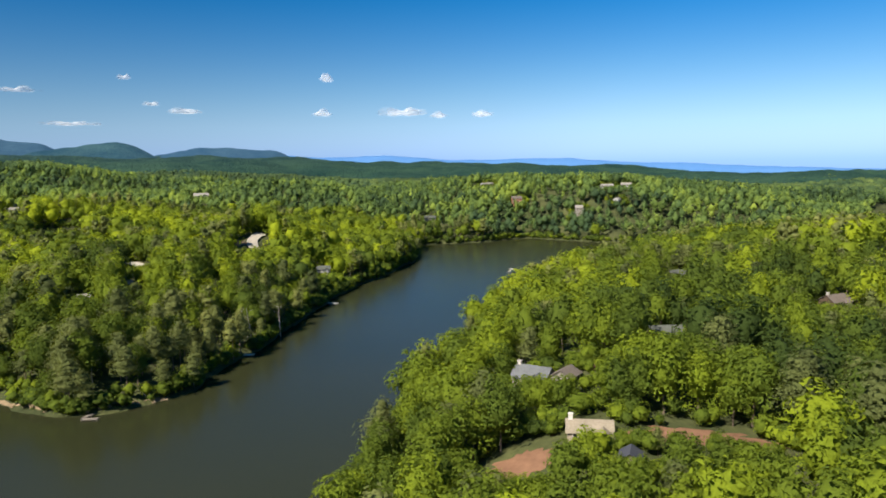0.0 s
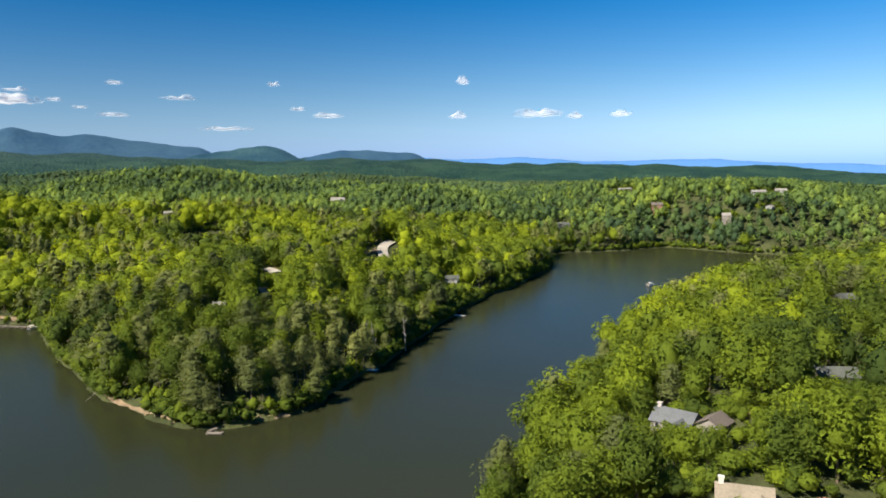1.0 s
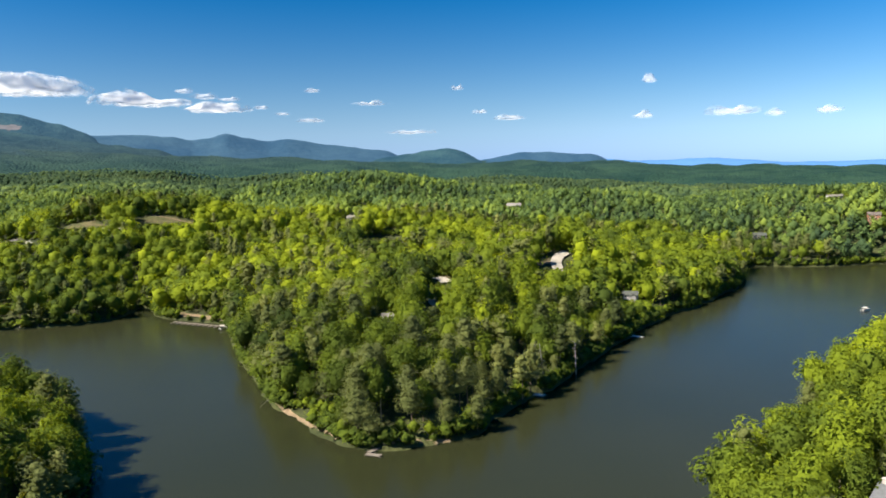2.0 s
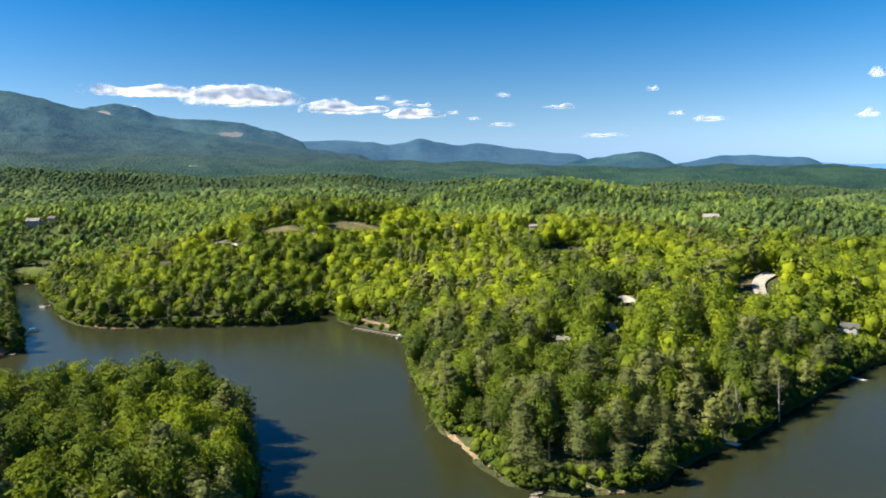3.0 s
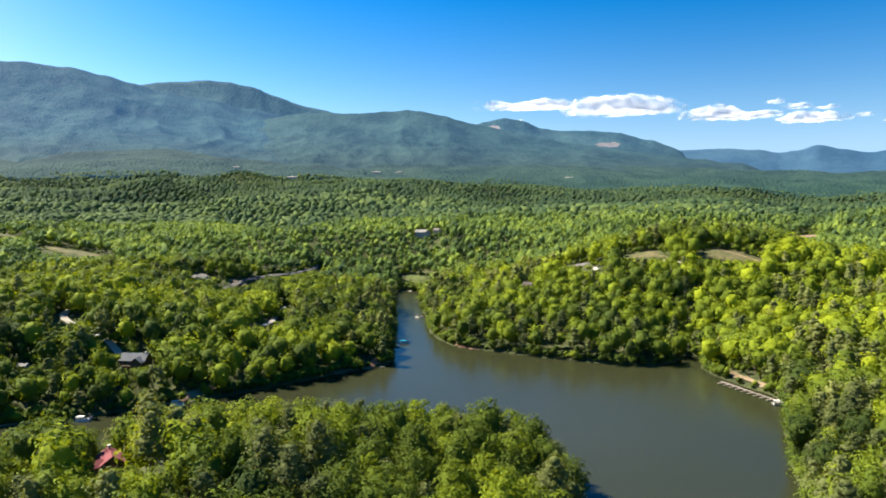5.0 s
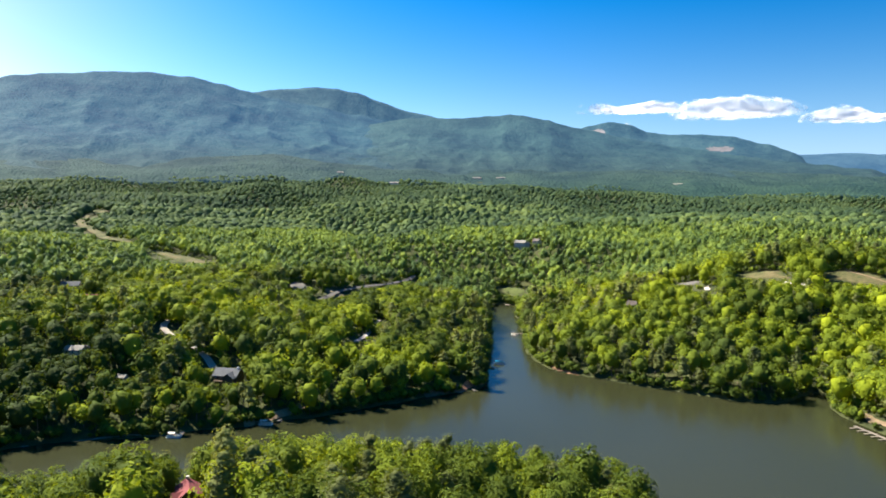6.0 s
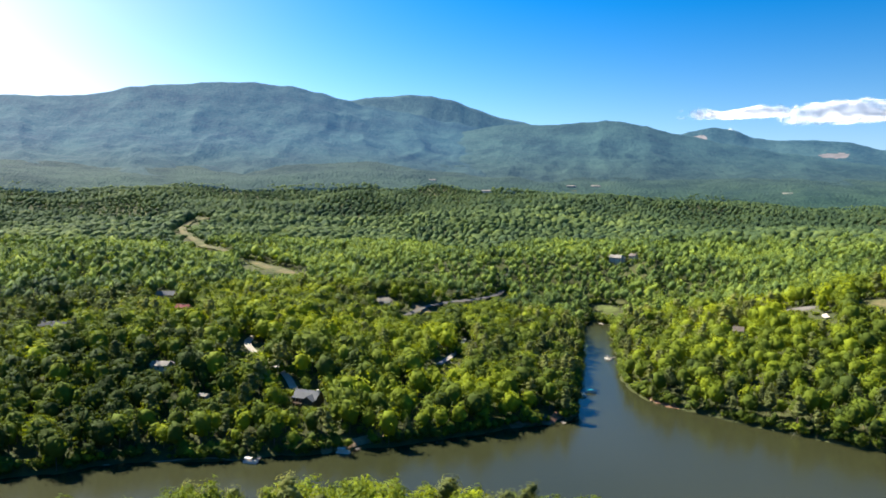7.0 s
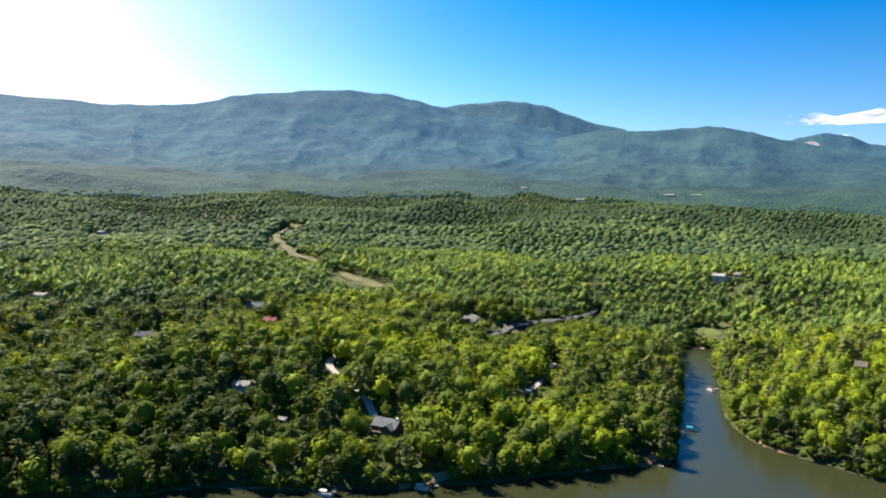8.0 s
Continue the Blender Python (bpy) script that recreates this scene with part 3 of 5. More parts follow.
def mountain(name, crest, foot, top, eye, material, label, seed, rough=1.0, step=0.2, rows=46, centre=MID, back=0.06, rocks=()):
    """A range: crest as degrees to the left and degrees above the horizon; foot and top: metres away."""
    ca, ce = np.array(crest, float).T
    azs = np.arange(ca[0], ca[-1] + step / 2, step)
    rr = np.concatenate([np.linspace(foot, top, rows), [top * (1 + back * 0.4), top * (1 + back)]])

    def fn(X, Y, A, Rr):
        i = np.clip(np.searchsorted(ca, A) - 1, 0, len(ca) - 2)
        s = np.clip((A - ca[i]) / (ca[i + 1] - ca[i]), 0, 1)
        s = s * s * (3 - 2 * s) * 0.6 + s * 0.4
        el = ce[i] * (1 - s) + ce[i + 1] * s
        fret = (0.05 * vnoise(A, A * 0, 0.9, seed) + 0.025 * vnoise(A, A * 0, 0.33, seed + 1)) * rough
        zt = eye + np.tan(np.radians(el)) * top
        zf = eye + 0 * A + (ground(X[:, 0], Y[:, 0])[0][:, None] - 30 - eye)
        ends = smooth(ca[0], ca[0] + 5, A) * smooth(ca[-1], ca[-1] - 5, A)
        zt = zf - 60 + (zt - zf + 60) * ends
        u = np.clip((Rr - foot) / (top - foot), 0, 1)
        lane, out = A * 75 + 60 * vnoise(A * 75, Rr, 300, seed + 7), Rr * 0.42
        fold = 0.62 * ridges(lane, out, 260, seed + 2) + 0.30 * ridges(lane + out * 0.5, out, 120, seed + 3) + 0.16 * ridges(lane - out * 0.6, out, 55, seed + 4)
        body = (zt - zf).clip(0, 700)
        z = zf + (zt - zf) * (0.40 * u + 0.60 * u ** 1.7) + (fold - 0.62) * body * 0.17 * u ** 0.7 * (1 - u) ** 0.8 * rough
        z = z + (vnoise(X, Y, 75, seed + 5) * 5 + vnoise(X, Y, 36, seed + 6) * 5) * (u * (1 - u)) ** 0.5 * 1.6 * rough
        z, zt = z + np.radians(fret) * top * u ** 9 * ends, zt + np.radians(fret) * top * ends
        return np.where(Rr > top, zt - (Rr - top) * 0.5, z)

    v, f = polar_sheet(azs, rr, fn, centre)
    mid = v[f].mean(1)
    off = mid[:, :2] - centre
    left, up = np.degrees(np.arctan2(-off[:, 0], off[:, 1])), np.degrees(np.arctan2(mid[:, 2] - eye, np.hypot(off[:, 0], off[:, 1])))
    bare = np.zeros(len(f), int)
    for ra, re, wide, tall in rocks:      # bare rock: degrees to the left, above the horizon, half width and half height
        bare |= ((left - ra) / wide) ** 2 + ((up - re) / tall) ** 2 < 1 + 0.6 * vnoise(left, up * 3, 0.5, seed + 9)
    ob = new(name, tri_mesh(name, v, f, [material, M_ROCK], bare, flat=False))
    return tagged(ob, label, "mountain", kind="structure")


# air haze is put into the ranges' blue tones and emission, least low down
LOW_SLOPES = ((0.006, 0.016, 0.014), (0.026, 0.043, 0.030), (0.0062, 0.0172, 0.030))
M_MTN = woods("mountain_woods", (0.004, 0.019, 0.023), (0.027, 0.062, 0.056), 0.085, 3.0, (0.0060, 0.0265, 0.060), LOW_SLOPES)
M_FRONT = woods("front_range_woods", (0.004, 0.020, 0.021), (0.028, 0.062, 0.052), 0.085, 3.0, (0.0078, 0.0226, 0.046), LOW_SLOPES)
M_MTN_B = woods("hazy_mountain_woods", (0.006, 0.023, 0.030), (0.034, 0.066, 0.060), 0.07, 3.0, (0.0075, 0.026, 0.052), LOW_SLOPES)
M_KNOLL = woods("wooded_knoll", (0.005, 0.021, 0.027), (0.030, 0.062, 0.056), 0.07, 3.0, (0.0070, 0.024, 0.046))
M_MTN_C = woods("blue_distant_woods", (0.0172, 0.0430, 0.0705), (0.0344, 0.0688, 0.0929), 0.04, 2.0, haze_glow=(0.0052, 0.0206, 0.0447))
M_MTN_D = woods("pale_blue_distance", (0.0516, 0.1204, 0.2580), (0.0645, 0.1376, 0.2752), 0.03, 2.0, haze_glow=(0.0215, 0.0731, 0.1634))
M_ROCK = mat("bare_rock_face", (0.15, 0.145, 0.155), 0.9, 0.25, 0.03)
START, LATE, END = (-3.0, 40.0), (-60.0, 105.0), (-85.0, 113.0)      # where each range is looked at from

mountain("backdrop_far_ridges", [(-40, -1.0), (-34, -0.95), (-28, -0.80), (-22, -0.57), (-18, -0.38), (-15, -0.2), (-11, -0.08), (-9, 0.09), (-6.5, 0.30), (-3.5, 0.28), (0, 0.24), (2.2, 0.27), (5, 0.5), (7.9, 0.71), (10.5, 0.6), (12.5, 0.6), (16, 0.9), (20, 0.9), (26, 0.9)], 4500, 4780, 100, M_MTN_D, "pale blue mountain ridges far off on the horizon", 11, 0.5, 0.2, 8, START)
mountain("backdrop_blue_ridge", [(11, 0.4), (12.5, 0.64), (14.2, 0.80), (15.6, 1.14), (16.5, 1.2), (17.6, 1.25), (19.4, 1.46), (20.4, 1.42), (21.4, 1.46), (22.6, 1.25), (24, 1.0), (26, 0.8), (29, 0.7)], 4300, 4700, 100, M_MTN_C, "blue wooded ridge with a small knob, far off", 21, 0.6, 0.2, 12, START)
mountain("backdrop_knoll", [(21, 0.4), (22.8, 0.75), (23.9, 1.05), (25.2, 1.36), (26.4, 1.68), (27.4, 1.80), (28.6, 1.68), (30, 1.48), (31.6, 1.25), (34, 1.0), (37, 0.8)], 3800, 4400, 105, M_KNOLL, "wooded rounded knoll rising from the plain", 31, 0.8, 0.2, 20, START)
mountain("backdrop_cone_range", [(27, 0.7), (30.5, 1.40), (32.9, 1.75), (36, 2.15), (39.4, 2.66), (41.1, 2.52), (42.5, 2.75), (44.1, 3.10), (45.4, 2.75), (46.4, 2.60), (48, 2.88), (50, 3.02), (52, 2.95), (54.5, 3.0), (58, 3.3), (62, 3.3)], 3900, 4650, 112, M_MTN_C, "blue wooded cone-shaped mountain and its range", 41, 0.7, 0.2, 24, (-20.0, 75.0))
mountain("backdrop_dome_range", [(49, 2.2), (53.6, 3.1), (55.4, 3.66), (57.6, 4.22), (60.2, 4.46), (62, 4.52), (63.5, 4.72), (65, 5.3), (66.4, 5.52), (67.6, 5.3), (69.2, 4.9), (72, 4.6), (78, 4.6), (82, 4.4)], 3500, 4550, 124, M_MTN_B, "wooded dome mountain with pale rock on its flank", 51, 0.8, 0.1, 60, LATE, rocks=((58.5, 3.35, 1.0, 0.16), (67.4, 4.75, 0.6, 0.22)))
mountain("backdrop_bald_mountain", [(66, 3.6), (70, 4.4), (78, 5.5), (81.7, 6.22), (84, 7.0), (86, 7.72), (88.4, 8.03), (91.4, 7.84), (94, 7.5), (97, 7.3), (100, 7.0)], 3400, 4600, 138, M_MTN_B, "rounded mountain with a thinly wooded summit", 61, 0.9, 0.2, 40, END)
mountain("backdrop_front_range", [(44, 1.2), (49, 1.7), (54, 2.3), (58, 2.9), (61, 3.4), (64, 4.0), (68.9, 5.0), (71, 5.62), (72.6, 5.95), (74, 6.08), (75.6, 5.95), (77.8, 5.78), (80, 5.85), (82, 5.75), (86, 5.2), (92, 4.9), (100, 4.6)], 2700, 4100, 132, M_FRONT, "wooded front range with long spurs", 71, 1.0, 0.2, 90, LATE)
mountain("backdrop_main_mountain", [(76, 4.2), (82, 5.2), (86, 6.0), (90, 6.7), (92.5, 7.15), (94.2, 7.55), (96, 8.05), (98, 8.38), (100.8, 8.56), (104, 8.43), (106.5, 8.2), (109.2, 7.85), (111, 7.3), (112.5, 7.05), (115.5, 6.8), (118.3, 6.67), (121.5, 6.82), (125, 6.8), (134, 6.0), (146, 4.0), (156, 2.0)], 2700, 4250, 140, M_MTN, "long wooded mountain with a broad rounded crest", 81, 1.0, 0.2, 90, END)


# ---------------------------------------------------------------- houses
ROOFS = {k: mat(k + "_shingles", c, 0.85, 0.18, 1.5, bump=0.03) for k, c in {"slate": (0.12, 0.124, 0.128), "tan": (0.25, 0.21, 0.155), "brown": (0.135, 0.112, 0.096), "red": (0.19, 0.060, 0.062), "bluegrey": (0.055, 0.058, 0.07), "pale": (0.24, 0.22, 0.19), "grey": (0.09, 0.095, 0.082)}.items()}
WALLS = {k: mat(k + "_siding", c, 0.8, 0.12, 1.0) for k, c in {"tan": (0.30, 0.25, 0.19), "timber": (0.085, 0.06, 0.042), "white": (0.34, 0.33, 0.31), "stone": (0.25, 0.225, 0.19), "brick": (0.33, 0.15, 0.10)}.items()}


def gable(parent, w, d, h, pitch, roof, wall, m=Matrix(), z0=-2.5, over=0.6):
    """A gabled block: walls up to the gables, and a roof of two thick slopes with eaves."""
    rise = d / 2 * math.tan(radians(pitch))
    turn = m @ Matrix.Rotation(radians(90), 4, "Z")
    bm = bmesh.new()
    bmesh.ops.transform(bm, matrix=turn, verts=prism(bm, [(-d / 2, z0), (d / 2, z0), (d / 2, h), (0, h + rise), (-d / 2, h)], -w / 2, w / 2))
    part("wall", bm, wall, parent)
    bm = bmesh.new()
    e, k = d / 2 + over, math.tan(radians(pitch))
    top = h + rise + 0.28
    low = top - e * k
    bmesh.ops.transform(bm, matrix=turn, verts=prism(bm, [(-e, low - 0.25), (-e, low), (0, top), (e, low), (e, low - 0.25), (0, top - 0.25)], -w / 2 - over, w / 2 + over))
    part("roof", bm, roof, parent)


def openings(parent, w, d, h, storeys):
    """Windows on both long sides and a door."""
    pane_bm, frame_bm = bmesh.new(), bmesh.new()
    box(frame_bm, -0.65, -0.08, -0.85, 0.65, 0.08, 0.85)
    box(pane_bm, -0.52, -0.11, -0.72, 0.52, 0.11, 0.72)
    first, pane = part("window", frame_bm, M_WHITE, parent), None
    pane = part("pane", pane_bm, M_GLASS, first, "dark reflecting glass")
    count = max(2, int(w / 3.2))
    spots = [((i + 0.5) / count * w - w / 2, side * d / 2, 1.6 + 2.8 * s) for s in range(storeys) for side in (-1, 1) for i in range(count)]
    first.matrix_basis = pose(*spots[0])
    for p in spots[1:]:
        ob, ob2 = new("window", first.data), new("pane", pane.data)
        ob.parent, ob2.parent = parent, ob
        ob.matrix_basis = pose(*p)
    bm = bmesh.new()
    box(bm, -0.5, -d / 2 - 0.07, 0, 0.5, -d / 2 + 0.05, 2.05)
    part("door", bm, WALLS["timber"], parent)


def house(x, y, turn, w, d, roof, wall, label, storeys=2, pitch=32, wing=None, stack=True, gap=(22, 9), lift=0.0, deck=False, name="house", white_stack=False, show=0.9, end=-1):
    h = 2.8 * storeys
    base = new(name)
    gable(base, w, d, h, pitch, ROOFS[roof], WALLS[wall])
    if wing:
        wx, wy, ww, wd = wing
        gable(base, wd, ww, h * 0.92, pitch, ROOFS[roof], WALLS[wall], Matrix.Translation((wx, wy, 0)) @ Matrix.Rotation(radians(90), 4, "Z"))
    openings(base, w, d, h, storeys)
    if stack:
        bm = bmesh.new()
        at = end * w * 0.42
        box(bm, at - 0.7, -0.5, h, at + 0.5, 0.5, h + d * 0.36 + 0.8)
        box(bm, at - 0.8, -0.65, h + d * 0.36 + 0.8, at + 0.65, 0.65, h + d * 0.36 + 1.05)
        part("chimney", bm, M_WHITE if white_stack else M_BRICK, base)
    if deck:
        bm = bmesh.new()
        box(bm, -w * 0.4, -d / 2 - 3.2, 2.6, w * 0.4, -d / 2, 2.8)
        for px in (-0.4, -0.13, 0.13, 0.4):
            rod(bm, (w * px, -d / 2 - 3.0, -2.5), (w * px, -d / 2 - 3.0, 3.7), 0.12, 0.12, 5)
        box(bm, -w * 0.4, -d / 2 - 3.25, 3.6, w * 0.4, -d / 2 - 3.1, 3.75)
        part("deck", bm, WALLS["timber"], base)
    base.matrix_basis = pose(x, y, height(x, y) + 0.3 + lift, 0, 0, turn)
    tagged(base, label, "house")
    opening(x, y, w * 0.5 + 4, d * 0.5 + 5, turn)
    sight(x, y, *gap, base=h * show + 1.0)
    return base


house(17, 246, -28, 12, 9, "slate", "stone", "large house with a slate grey gabled roof among trees", 2, 33, (3, -5, 6, 8), gap=(18, 9))
house(27, 240, 60, 8, 7, "brown", "stone", "small house wing with a brown shingle roof", 1, 30, None, False, gap=(16, 7))
house(29, 201, -6, 12, 8, "tan", "tan", "house with a tan shingle roof and a white chimney", 1, 28, (3.5, -3, 5, 7), gap=(12, 9), white_stack=True)
house(37, 185, 75, 6, 5, "bluegrey", "tan", "small garage with a dark blue-grey roof", 1, 32, None, False, gap=(12, 6), name="garage")
house(70, 284, 5, 12, 8, "grey", "tan", "house with a grey-green roof half hidden by trees", 2, 28, None, False, gap=(18, 7))
house(168, 356, 25, 12, 9, "brown", "timber", "timber house with a brown roof and dark walls", 2, 33, (3, -4, 6, 7), True, gap=(26, 9), show=0.75)
house(117, 446, 20, 10, 8, "grey", "white", "house with a pale roof half hidden by trees", 2, 28, None, False, gap=(20, 6))
house(-216, 384, 30, 6, 5, "pale", "white", "small white-roofed house deep in the woods", 2, 26, None, False, gap=(14, 4))
house(-125, 570, 10, 10, 7, "grey", "white", "grey-roofed lakeside house among trees", 2, 32, (2, -3, 4, 6), False, gap=(24, 9), show=0.4)
house(-364, 938, 20, 18, 10, "pale", "white", "large white house with several gables in the woods", 2, 34, (5, -4, 7, 8), False, gap=(36, 11), lift=0.5)
house(-66, 935, 15, 14, 8, "grey", "stone", "grey stone house on the far slope", 2, 32, (-4, -3, 5, 7), False, gap=(26, 8))
house(48, 993, 5, 13, 9, "brown", "brick", "red-brown house on the far wooded slope", 3, 30, None, False, gap=(30, 8))
house(124, 936, 0, 9, 8, "pale", "stone", "pale stone house above the far bank", 3, 38, (3, -3, 4, 6), False, gap=(28, 7))
house(168, 990, 10, 16, 8, "pale", "white", "white house on the far hilltop", 1, 28, None, False, gap=(32, 10))
house(195, 998, -10, 13, 8, "pale", "white", "white house on the far hilltop", 2, 28, None, False, gap=(32, 9))
house(172, 938, 60, 9, 7, "pale", "white", "small white house on the far hillside", 1, 28, None, False, gap=(26, 8), name="cabin")
house(9, 1072, 40, 20, 7, "pale", "white", "long pale building on the far hilltop", 1, 24, None, False, gap=(36, 10))
house(-534, 62, 66, 16, 10, "slate", "timber", "dark timber lake house with a slate grey roof and a chimney", 2, 36, (4, -4.5, 7, 8), True, gap=(17, 11), deck=True, show=0.0, end=1)
house(-562, -35, 80, 11, 8, "pale", "white", "house with a pale grey roof among trees", 2, 28, (3, 4, 5, 6), False, gap=(20, 8))
house(-730, -178, 80, 24, 11, "bluegrey", "stone", "large house with a blue-grey roof beside a lawn", 2, 30, (7, 5, 8, 9), True, gap=(28, 14))
house(-802, -90, 75, 13, 8, "red", "brick", "brick house with a rust red roof", 2, 30, None, False, gap=(28, 9))
house(-850, -121, 85, 18, 10, "slate", "brick", "brick house with a dark roof and red gables", 2, 34, (5, 5, 7, 7), False, gap=(32, 11))
house(-1056, 412, 50, 16, 9, "pale", "white", "large pale grey house with several dark gables", 3, 36, (6, 5, 7, 8), True, gap=(36, 12), show=0.2)
house(-1060, 437, 40, 9, 8, "brown", "white", "pale grey garage house with a brown roof", 2, 34, None, False, gap=(30, 8), show=0.3)
house(-690, 408, 60, 8, 8, "brown", "stone", "small cabin with a brown roof among trees", 2, 38, None, False, gap=(18, 6), name="cabin")
house(-338, 67, 12, 12, 8, "red", "timber", "house with a dull red metal roof deep in the trees", 2, 35, (3, -3, 5, 6), True, gap=(14, 7), show=0.3)
house(-817, 104, 70, 10, 7, "grey", "white", "small roadside house with a grey roof", 1, 28, None, False, gap=(22, 7))
house(-880, -372, 70, 22, 9, "pale", "white", "long low house with a pale roof among trees", 1, 24, None, False, gap=(36, 14), show=0.2)
house(-1507, -646, 60, 22, 11, "grey", "white", "distant house with a grey roof in the woods", 2, 28, None, False, gap=(60, 18), show=0.2)
house(-498, 758, 15, 9, 7, "pale", "white", "small white house among the wooded hills", 2, 30, None, False, gap=(26, 8), show=0.4)
house(-534, -1, 70, 5, 4, "pale", "white", "small white shed under the trees", 1, 28, None, False, gap=(14, 4), name="shed", show=0.3)
BARNS = [(-2440, 404, 34, 80), (-2618, 723, 30, 70), (-2461, 1420, 30, 55), (-2700, 240, 22, 85), (-2800, 860, 34, 70)]
for hx, hy, hw, ht in BARNS:
    house(hx, hy, ht, hw, 13, "pale", "white", "long pale farm building on the distant plain", 2, 22, None, False, gap=(70, 18), lift=0.5, name="barn", show=0.0)


# ---------------------------------------------------------------- boats and docks
def pontoon_boat(x, y, turn, cover, label, long=8.2, wide=2.7):
    base = new("pontoon_boat")
    for side in (-1, 1):
        bm = bmesh.new()
        rod(bm, (-long / 2, side * wide * 0.36, 0.15), (long * 0.4, side * wide * 0.36, 0.15), 0.34, 0.34, 10)
        rod(bm, (long * 0.4, side * wide * 0.36, 0.15), (long / 2, side * wide * 0.36, 0.38), 0.34, 0.06, 10)
        part("pontoon", bm, M_METAL, base)
    bm = bmesh.new()
    box(bm, -long / 2, -wide / 2, 0.5, long / 2 - 0.4, wide / 2, 0.62, bevel=0.03)
    part("deck", bm, M_WHITE, base)
    for x0, y0, x1, y1 in ((-long / 2 + 0.3, -wide / 2, long / 2 - 0.8, -wide / 2 + 0.07), (-long / 2 + 0.3, wide / 2 - 0.07, long / 2 - 0.8, wide / 2), (long / 2 - 0.87, -wide / 2, long / 2 - 0.8, wide / 2)):
        bm = bmesh.new()
        box(bm, x0, y0, 0.62, x1, y1, 1.35)
        part("side_panel", bm, M_WHITE, base)
    for y0 in (-wide / 2 + 0.1, wide / 2 - 0.75):
        bm = bmesh.new()
        box(bm, long * 0.1, y0, 0.62, long * 0.36, y0 + 0.65, 1.15, bevel=0.06)
        part("bench", bm, M_WHITE, base)
    bm = bmesh.new()
    for sx in (-long * 0.38, long * 0.05):
        for sy in (-1, 1):
            rod(bm, (sx, sy * (wide / 2 - 0.1), 0.62), (sx, sy * (wide / 2 - 0.1), 2.6), 0.035, 0.035, 5)
    part("canopy_frame", bm, M_METAL, base)
    bm = bmesh.new()
    prof = [(-wide / 2, 2.55)] + [(wide / 2 * math.sin(radians(a)), 2.5 + 0.3 * math.cos(radians(a))) for a in range(-80, 81, 20)] + [(wide / 2, 2.55), (0, 2.72)]
    bmesh.ops.transform(bm, matrix=Matrix.Rotation(radians(90), 4, "Z"), verts=prism(bm, prof, -long * 0.08, long * 0.42))
    part("canopy", bm, cover, base)
    bm = bmesh.new()
    box(bm, -long / 2 - 0.5, -0.25, -0.1, -long / 2, 0.25, 1.2, bevel=0.08)
    part("outboard_motor", bm, M_RUBBER, base)
    base.matrix_basis = pose(x, y, 0.05, 0, 0, turn)
    return tagged(base, label, "boat")


def dock(x, y, turn, long, wide, fingers, label, reach=6.0, posts=4, boards=M_WOOD):
    base = new("dock")
    n = max(6, min(40, int(long / 0.9)))
    bm = bmesh.new()
    box(bm, -0.42, -wide / 2, 0.45, 0.42, wide / 2, 0.53)
    first = part("plank", bm, boards, base)
    first.matrix_basis = Matrix.Diagonal((long / n / 0.9, 1, 1, 1)) @ pose(0, 0, 0)
    for i in range(1, n):
        ob = new("plank", first.data)
        ob.parent = base
        ob.matrix_basis = pose(i * long / n, 0, 0.008 * (i % 3)) @ Matrix.Diagonal((long / n / 0.9, 1, 1, 1))
    bm = bmesh.new()
    for sy in (-wide / 2 + 0.1, wide / 2 - 0.2):
        box(bm, -0.4, sy, 0.25, long, sy + 0.1, 0.44)
    part("frame", bm, M_WOOD, base)
    for i in range(posts):
        bm = bmesh.new()
        px, sy = i * (long - 0.5) / max(posts - 1, 1), wide / 2 * (1 if i % 2 else -1)
        rod(bm, (px, sy, -2.5), (px, sy, 1.3), 0.12, 0.10, 7)
        part("post", bm, M_WOOD, base)
    for i in range(fingers):
        bm = bmesh.new()
        px = (i + 0.5) * long / fingers
        box(bm, px - 0.55, -reach - wide / 2, 0.40, px + 0.55, -wide / 2 - 0.02, 0.54)
        rod(bm, (px, -reach - wide / 2 + 0.2, -2.5), (px, -reach - wide / 2 + 0.2, 1.1), 0.1, 0.1, 6)
        part("finger_pier", bm, M_WOOD, base)
    base.matrix_basis = pose(x, y, 0, 0, 0, turn)
    return tagged(base, label, "dock")


dock(-420, 417, 2, 45, 2.0, 9, "long weathered wooden dock with short finger piers", 4.6, 10)
dock(-150, 277, -105, 11, 1.8, 0, "small weathered wooden dock at the point", 0, 4)
dock(-152, 265, 10, 6, 2.4, 0, "low grey floating platform off the point", 0, 3)
dock(-121, 359.5, 0, 6, 3.4, 0, "small white floating dock on the shaded bank", 0, 3, M_WHITE)
dock(-107, 497, -10, 8, 3.0, 0, "small white floating dock on the shaded bank", 0, 3, M_WHITE)
dock(-541, 220, 10, 9, 2.2, 0, "small wooden dock by the mouth of the cove", 0, 3)
dock(-598, 244, 45, 9, 2.4, 0, "wooden dock beside a covered boat", 0, 3)
dock(-722, 311, -70, 9, 2.4, 0, "wooden dock on the cove's bank", 0, 3)
dock(-906, 352, -25, 16, 5, 0, "pale wooden landing at the head of the cove", 0, 4)
dock(-500, 92, 15, 11, 2.2, 0, "wooden dock below the lake house", 0, 4)
dock(-482, 42, 0, 10, 2.2, 0, "wooden dock on the shaded shore", 0, 4)
pontoon_boat(-486, 87, 75, M_WHITE, "white pontoon boat moored at a dock below a house")
pontoon_boat(-473, 39, 70, M_WHITE, "white pontoon boat moored on the shaded shore")
opening(-602, 250, 12, 9, 20)
opening(-716, 306, 10, 7, 20)
